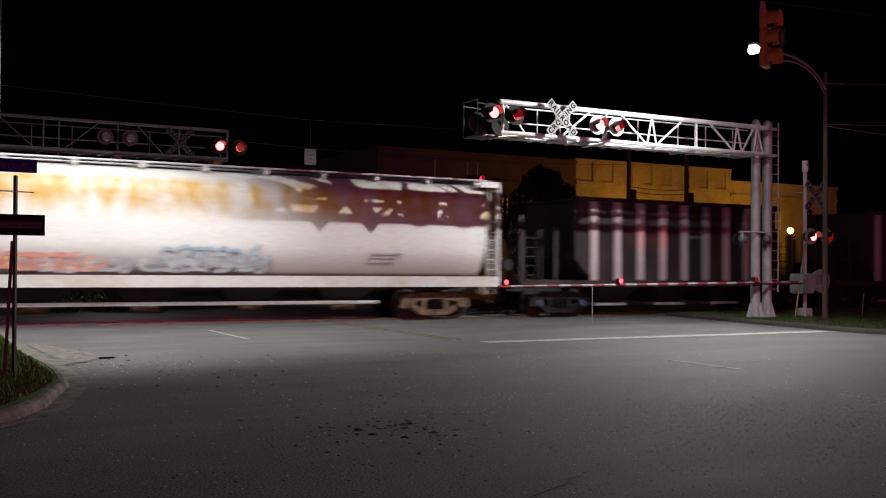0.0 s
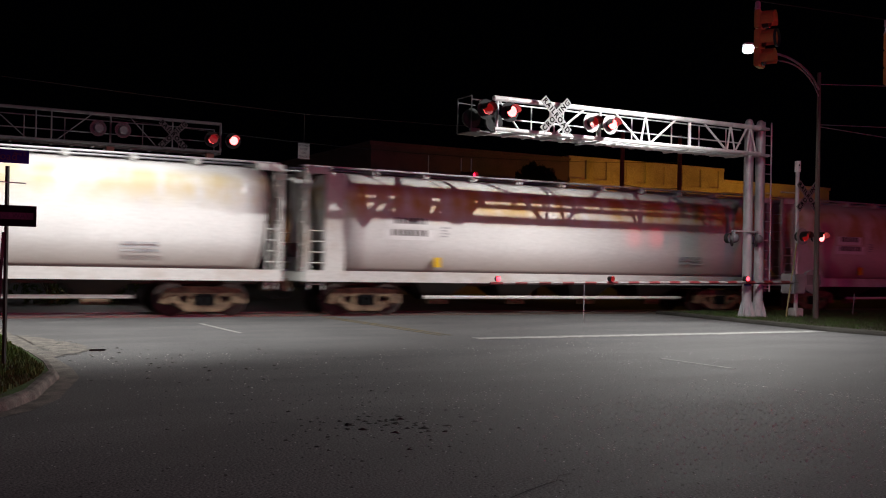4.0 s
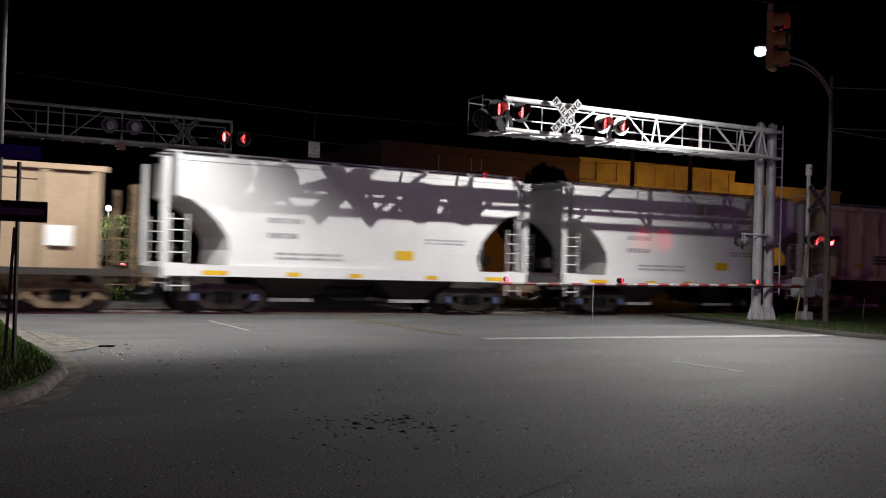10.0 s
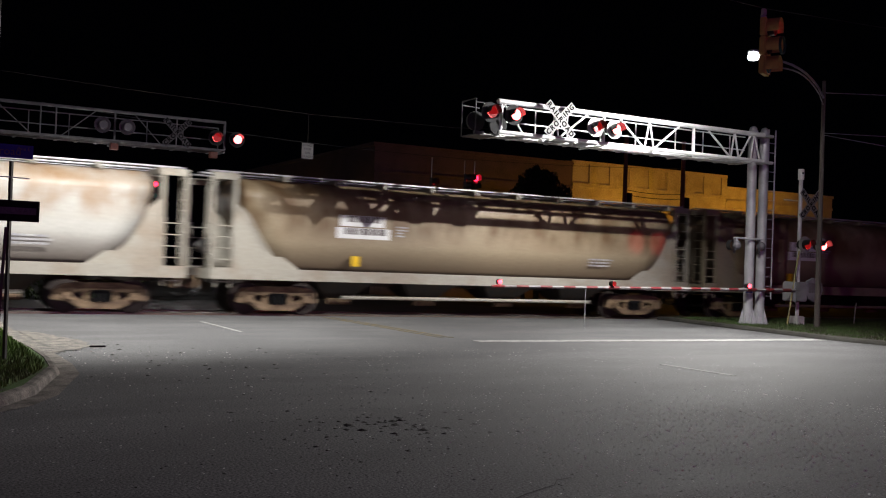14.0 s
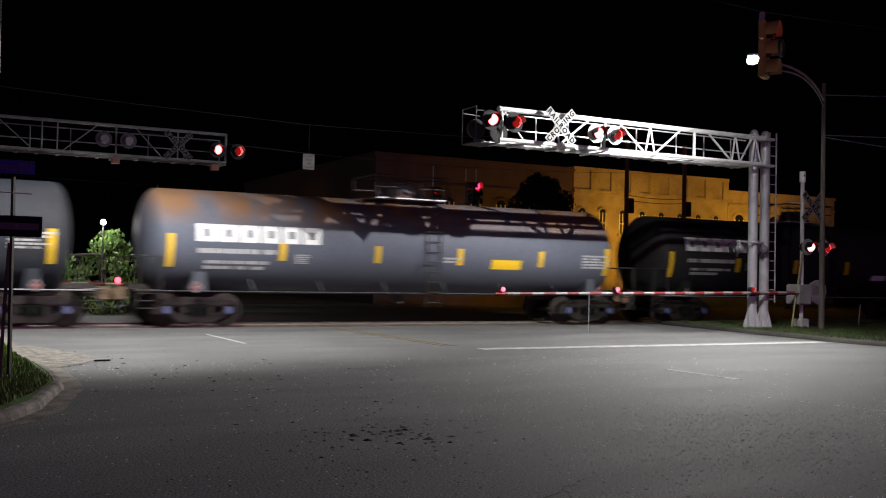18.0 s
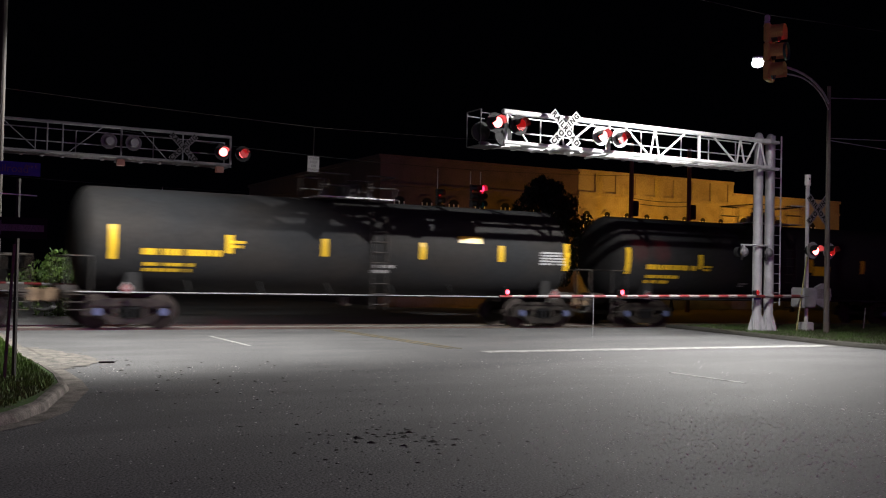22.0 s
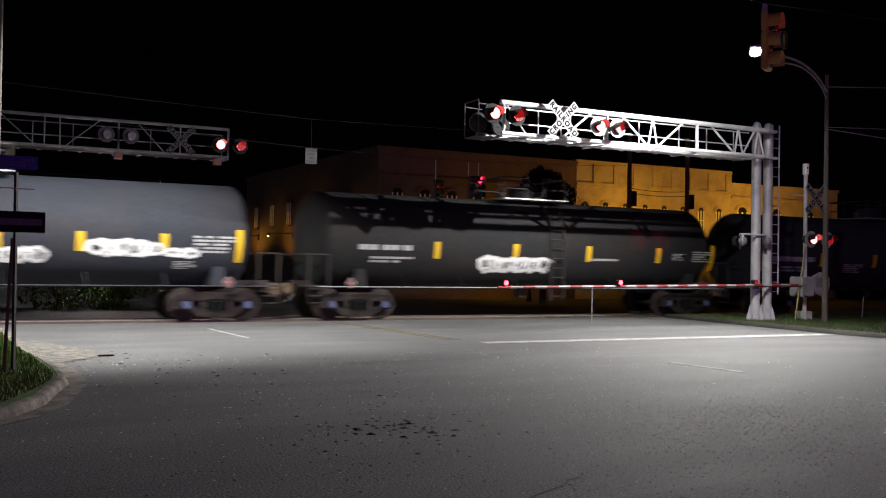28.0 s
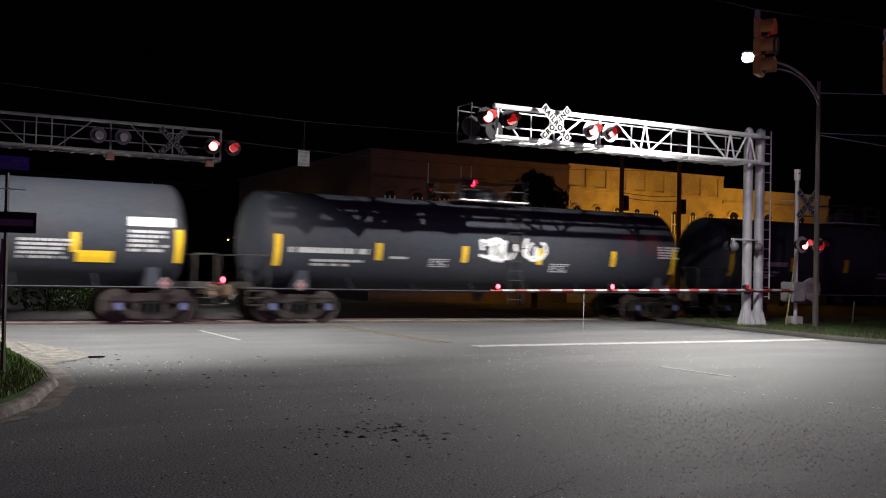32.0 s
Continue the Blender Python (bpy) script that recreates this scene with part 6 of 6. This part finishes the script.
def open_hopper(length, centre, paint):
    """Tan open-top hopper with wide side posts, four dumping doors and graffiti."""
    car = start_car("open_hopper", "tan brown open-top hopper wagon with posts and grey bubble graffiti", length, centre)
    e = (length - 0.8) / 2
    bm = B()
    ring = [[bm.verts.new((sx * x, sy * y, z)) for sx, sy in ((-1, -1), (1, -1), (1, 1), (-1, 1))] for x, y, z in ((e - 0.9, 1.45, 1.15), (e - 0.9, 1.45, 3.72), (e - 0.97, 1.38, 3.72), (e - 0.97, 1.38, 1.3))]
    for p, q in zip(ring, ring[1:]):
        for k in range(4):
            bm.faces.new((p[k], p[(k + 1) % 4], q[(k + 1) % 4], q[k]))
    bm.faces.new(ring[0][::-1])
    bm.faces.new(ring[-1])
    part("body", bm, paint, car)
    for i in range(9):
        x = -e + 1.0 + (2 * e - 2.0) * i / 8
        bm = B()
        box(bm, x - 0.10, x + 0.10, -1.55, -1.455, 1.15, 3.68)
        part("side_post", bm, paint, car)
    for s in (-1, 1):
        bm = B()
        box(bm, -e + 0.75, e - 0.75, s * 1.48 - 0.1, s * 1.48 + 0.1, 3.66, 3.80)
        part("top_chord", bm, paint, car)
        bm = B()
        box(bm, -e, e, s * 1.48 - 0.08, s * 1.48 + 0.08, 0.98, 1.16)
        part("side_sill", bm, DARK, car)
    bays(car, (-3.6, -1.2, 1.2, 3.6), 1.0, 0.42, 1.9, RUSTY)
    end_works(car, e, RUSTY, 1.0, 3.4)
    plate(car, 3.78, 4.46, -1.56, 1.72, 2.24, WHITEDECAL, "white_placard")
    for x in (-3.0, -2.18):
        plate(car, x, x + 0.65, -1.56, 2.08, 2.34, WHITEDECAL, "number_panel")
        bars(car, x + 0.05, x + 0.65, -1.567, 2.1, 2.34, 1, BLACKDECAL, int(x * 9))
    plate(car, 2.2, 2.4, -1.56, 1.2, 1.6, YELLOWDECAL, "reflector_stripe")
    plate(car, -e + 0.92, -e + 1.12, -1.56, 1.25, 2.05, YELLOWDECAL, "reflector_stripe")
    rng = random.Random(4)
    for i in range(6):  # six bubble shapes, each overlapping the one before
        for mt, grow, lift in ((WHITEDECAL, 0.0, 0.0), (GRAFF_DARK, -0.09, 0.002)):
            cx, cz, rx, rz = -2.2 + i * 0.74, 1.52 + 0.08 * (i % 2), 0.46 + grow, 0.42 + grow
            bm = B()
            bm.faces.new([bm.verts.new((cx + rx * math.cos(q) + 0.06 * math.sin(3 * q + i), -1.563 - lift - 0.004 * i, cz + rz * math.sin(q) + 0.04 * math.cos(2 * q + i))) for q in [6.283 * h / 20 for h in range(20)]])
            part("graffiti", bm, mt, car, "bubble graffiti shape")
    plate(car, -e + 1.15, -e + 2.0, -1.57, 3.28, 3.55, GRAFF_RED, "orange_placard", "faded orange placard")
    return car


def coal_hopper(length, centre, half):
    """Dark open-top hopper with pale side posts, deep slope sheets at the ends and open end platforms."""
    car = start_car("open_hopper", "dark oxide open-top hopper wagon with pale vertical side posts", length, centre)
    e = length / 2 - 0.45
    bm = B()
    out = [(half, 3.9), (half, 1.9), (half - 0.7, 1.19)]
    prism(bm, out + [(-x, z) for x, z in out[::-1]], -1.46, 1.46)
    part("body", bm, P_BOX, car)
    n = int(2 * half / 0.98)
    for i in range(n):
        x = -half + 0.72 + 0.98 * i
        part("side_post", cached("hopper_side_post", lambda: box(B(), -0.15, 0.15, -1.58, -1.455, 1.19, 3.85, 0.03), P_POST), None, car, "", (x, 0, 0))
    for s in (-1, 1):
        part("top_chord", box(B(), -half, half, s * 1.5 - 0.08, s * 1.5 + 0.08, 3.82, 3.96), P_BOX, car)
        part("side_sill", box(B(), -e, e, s * 1.48 - 0.08, s * 1.48 + 0.08, 0.98, 1.19), P_BOX, car)
        for y in (-1.4, -0.5, 0.5, 1.4):
            part("end_post", box(B(), s * (half + 0.75) - 0.06, s * (half + 0.75) + 0.06, y - 0.06, y + 0.06, 1.1, 2.9), DARK, car)
        part("slope_sheet", prism(B(), [(s * half, 3.85), (s * half, 3.75), (s * (half - 0.9), 1.25), (s * (half - 1.0), 1.25)], -1.4, 1.4), P_BOX, car)
    bays(car, (-2.6, 0.0, 2.6), 1.2, 0.42, 2.2, DARK)
    end_works(car, e, DARK, 1.0, 3.3, GREASY)
    bars(car, 0.1, 1.3, -1.47, 2.6, 3.0, 2, GATEWHITE, 77)
    return car


GAPS = [16.68, -2.50, -21.64, -40.68, -59.83, -78.81, -96.33, -108.45, -121.08, -133.90, -151.93, -169.72, -187.81, -205.10, -222.54, -240.17, -257.51, -274.87, -292.45, -309.63, -326.96, -343.91, -361.23, -378.43, -395.89]


def slot(i, shift=0.0):
    return GAPS[i] - GAPS[i + 1], (GAPS[i] + GAPS[i + 1]) / 2 + shift


coal_hopper(14.2, 23.8, 4.55)
coal_hopper(14.2, 38.1, 4.9)
WL = "white covered hopper wagon with rust stains and bulging sides"
long_hopper(*slot(0), P_RUST1, "white covered hopper wagon with rust stains and faded graffiti", 2.3, P_FRAME, 10, [(-5.8, -2.8, 1.38, 1.95, GRAFF_RED), (-5.0, 1.5, 1.36, 1.75, GRAFF_GREY), (-1.2, 1.6, 1.5, 2.15, GRAFF_BLUE)])
long_hopper(*slot(1), P_RUST2, WL, 2.75, P_FRAME, 20, None, 0.30)
long_hopper(*slot(2), P_RUST1, WL, 2.4, P_FRAME, 30)
long_hopper(*slot(3), P_RUST5, WL, 2.4, P_FRAME, 40)
long_hopper(*slot(4), P_RUST3, "white covered hopper wagon with faded red graffiti along its side", 3.4, P_FRAME, 50, [(-1.5, 5.5, 1.4, 2.1, GRAFF_RED)], 0.30)
ribbed_hopper(*slot(5), P_CREAM, P_MAROON)
short_hopper(*slot(6, 0.5), P_WHITE, "clean white short covered hopper wagon with yellow stripes", 3)
short_hopper(*slot(7, 0.25), P_WHITE, "clean white short covered hopper wagon with yellow stripes", 13)
open_hopper(*slot(8, 0.5), P_BROWN)
TL = "dirty tan covered hopper wagon with brown stains"
long_hopper(*slot(9, 0.2), P_TANB, TL, 4.1, P_TANFRAME, 69, None, 0.36, 0.37)
long_hopper(*slot(10, 0.2), P_TANB, "dirty tan covered hopper wagon with pale end frames", 3.6, P_FRAMEDIRTY, 70, None, 0.36, 0.37)
long_hopper(*slot(11, 0.2), P_RUST4, "dirty grey-white covered hopper wagon with brown stains", 4.1, P_FRAMEDIRTY, 71, None, 0.36, 0.37)
STD = (-7.45, -4.3, -1.35, 1.45, 4.45, 7.1)
BIG = [(-6.75, -3.1, 2.57, 3.05, "blocks"), (-6.7, -4.5, 2.12, 2.34, "bars1"), (-6.5, -4.7, 1.70, 2.0, "bars"), (-3.9, -3.45, 1.92, 2.2, "bars4"), (6.1, 7.2, 1.98, 2.45, "bars4")]
LOW = [(a, b, c - 0.24, d - 0.24, k) if k == "blocks" else (a, b, c - 0.15, d - 0.15, k) for a, b, c, d, k in BIG]
T = 0.5
tank_car(*slot(12, T), P_TANK, "black tank wagon with six white blocks and yellow stripes", BIG + [(3.0, 3.8, 1.65, 1.85, "white")], 1)
tank_car(*slot(13, T), P_GREYRUST, "blue-grey tank wagon with rust staining along its top", LOW + [(2.6, 3.7, 1.75, 2.05, "yellow"), (0.9, 1.5, 1.9, 2.1, "bars")], 2)
tank_car(*slot(14, T), P_GREY, "dark grey tank wagon with white blocks and yellow stripes", BIG + [(4.43, 5.2, 1.57, 1.78, "yellow"), (5.25, 5.76, 1.57, 1.78, "bars4"), (1.9, 2.3, 1.65, 1.8, "bars")], 3)
YEL = [(-6.78, -4.6, 1.92, 2.20, "ybars"), (-6.74, -5.3, 1.46, 1.82, "ybars2"), (-4.2, -3.85, 1.95, 2.17, "ybars2"), (-2.3, -1.93, 1.42, 1.58, "bars"), (1.28, 2.11, 1.91, 2.27, "yellow"), (6.1, 7.1, 2.02, 2.42, "bars4"), (5.9, 7.1, 2.48, 2.60, "ybars")]
tank_car(*slot(15, T), P_TANK, "black tank wagon with yellow lettering bars and stripes", YEL, 4, stripes=(-7.6, -4.38, -1.58, 1.13, 3.98, 7.2), ladder_x=-0.3, raised=0.18)
YEL2 = [(-6.36, -4.23, 1.92, 2.20, "ybars"), (-6.3, -5.0, 1.50, 1.80, "ybars2"), (-4.0, -3.6, 2.2, 2.45, "ybars2"), (0.3, 1.0, 1.6, 1.9, "bars"), (3.2, 4.0, 2.62, 2.84, "yellow"), (6.2, 7.2, 2.0, 2.45, "bars4")]
tank_car(*slot(16, T), P_TANK, "black tank wagon with yellow lettering bars and stripes", YEL2, 5, stripes=(-7.12, -4.03, -1.24, 1.92, 4.7, 7.2), raised=0.22)
TIL = [(-6.2, -4.6, 2.0, 2.25, "bars1"), (-6.0, -4.7, 1.65, 1.9, "bars"), (-2.16, -1.34, 1.5, 1.78, "yellow"), (2.76, 3.68, 2.0, 2.28, "yellow"), (1.08, 2.17, 1.42, 1.8, "bars4"), (2.78, 3.5, 1.55, 1.82, "bars4"), (4.46, 5.4, 1.6, 1.92, "bars4"), (6.35, 7.3, 2.02, 2.5, "bars4"), (6.0, 6.6, 1.5, 1.75, "bars")]
tank_car(*slot(17, T), P_TANK, "black tank wagon with white and yellow stencils", TIL, 6, stripes=(-7.35, -4.6, -1.73, 1.66, 4.36, 7.3), raised=0.2)
TCB = [(-7.1, -4.75, 1.96, 2.26, "bars1"), (-6.4, -4.9, 1.62, 1.86, "bars"), (-3.06, -2.0, 1.62, 1.98, "bars4"), (0.48, 1.19, 1.44, 1.84, "yellow"), (0.5, 1.15, 1.95, 2.25, "bars"), (2.0, 2.9, 1.65, 1.9, "bars"), (6.0, 7.1, 2.0, 2.5, "bars4")]
tank_car(*slot(18, T), P_GREY, "grey tank wagon with white stencils and yellow stripes", TCB, 7, ladder_x=-0.8, raised=0.2)
tank_car(*slot(19, T), P_GREY, "grey tank wagon with white stencils and yellow stripes", TCB[:3] + TCB[5:], 8)
tank_car(*slot(20, T), P_TANK, "black tank wagon with white stencils and graffiti tag", [(-6.5, -4.7, 2.02, 2.28, "bars1"), (-6.1, -4.7, 1.68, 1.9, "bars"), (-2.3, 0.25, 1.42, 2.0, "tagw"), (1.93, 3.0, 1.86, 1.98, "bars1"), (5.4, 5.9, 1.95, 2.2, "bars4"), (6.3, 7.2, 1.9, 2.3, "bars4")], 9, stripes=(-3.9, -1.07, 1.8, 4.75, 7.2))
tank_car(*slot(21, T), P_GREY, "grey tank wagon with white and pale blue graffiti tags", [(-6.9, -5.0, 2.1, 2.5, "bars"), (-4.1, -1.3, 1.5, 2.2, "tagb"), (0.3, 1.9, 1.5, 1.95, "tagw"), (3.1, 4.85, 1.72, 2.2, "tagw"), (5.2, 5.8, 1.7, 2.0, "tagw"), (5.8, 6.9, 1.85, 2.35, "bars4"), (5.3, 5.9, 1.42, 1.64, "bars4"), (0.1, 1.1, 1.4, 1.7, "bars4")], 10, stripes=(-7.35, -4.5, -1.2, 0.9, 2.87, 5.0, 7.05))
tank_car(*slot(22, T), P_GREY, "grey tank wagon with white stencils and yellow stripes", [(-6.9, -4.6, 1.96, 2.24, "bars1"), (-6.5, -4.9, 1.62, 1.86, "bars"), (0.6, 1.8, 1.6, 1.9, "bars"), (2.2, 3.0, 1.6, 1.8, "bars"), (6.0, 7.1, 2.0, 2.5, "bars4")], 11)
tank_car(*slot(23, T), P_GREY, "grey tank wagon with white graffiti beside its ladder", [(-7.1, -4.65, 1.96, 2.22, "bars1"), (-6.4, -4.8, 1.62, 1.86, "bars"), (-3.9, -3.3, 1.88, 2.0, "bars1"), (-0.65, 0.3, 1.85, 2.75, "tagw"), (0.9, 1.55, 1.9, 2.7, "tagw"), (-2.56, -1.9, 1.68, 1.95, "bars4"), (1.9, 2.7, 1.6, 1.9, "bars4"), (6.4, 7.3, 2.15, 2.6, "bars4")], 12)
tank_car(17.2, GAPS[-1] - 8.6 + T, P_GREY, "grey tank wagon with white and yellow stencils", [(3.1, 4.4, 1.65, 2.2, "bars4"), (4.5, 5.4, 1.60, 1.90, "yellow"), (5.8, 6.95, 2.58, 2.82, "white"), (5.8, 6.9, 1.88, 2.5, "bars4"), (-6.9, -4.6, 2.0, 2.24, "bars1")], 14)


def motions():
    # the train rolls past at a steady pace
    for car, x in TRAIN:
        walk(car, [(t, pose(x + SPEED * t, 28.4, RAILTOP)) for t in (0.0, 16.0, 32.0)])
    # alternating crossing flashers: each lens turns its glowing or its dim face to the road
    period, start = 1.225, 29.0
    lenses = [(v, k) for pair in VANES for k, v in enumerate(pair)] + GATE_VANES
    for (lens, place), k in lenses:
        changes = [start + period / 2 * i for i in range(-47, 5) if 0.2 < start + period / 2 * i < 31.8]
        lit0 = (k == 0) == (math.floor((changes[0] - start) / (period / 2) + 0.5) % 2 != 0)
        walk(lens, flips(place, changes, lit0, 0.07))
    # the added red lamp tips down, so that its tint fades
    walk(STANDIN, [(t, pose(0, 0, 3.5, -a, 0, 0)) for t, a in ((0.0, 0), (4.4, 2), (5.2, 30), (5.9, 62), (6.6, 86), (7.5, 89), (32.0, 90))])
    # lenses that flash once a second
    for lens, place in PULSED:
        walk(lens, flips(place, [i + d for i in range(32) for d in (0.45, 0.93)], False, 0.04))


def flips(place, changes, lit, half):
    a = 0 if lit else 180
    rows = [(0.0, pose(*place, 0, 0, a))]
    for t in changes:
        for u, d in ((-half, 0), (-half / 3, 60), (half / 3, 120), (half, 180)):
            rows.append((t + u, pose(*place, 0, 0, a + d)))
        a += 180
    rows.append((32.0, pose(*place, 0, 0, a)))
    return rows


motions()
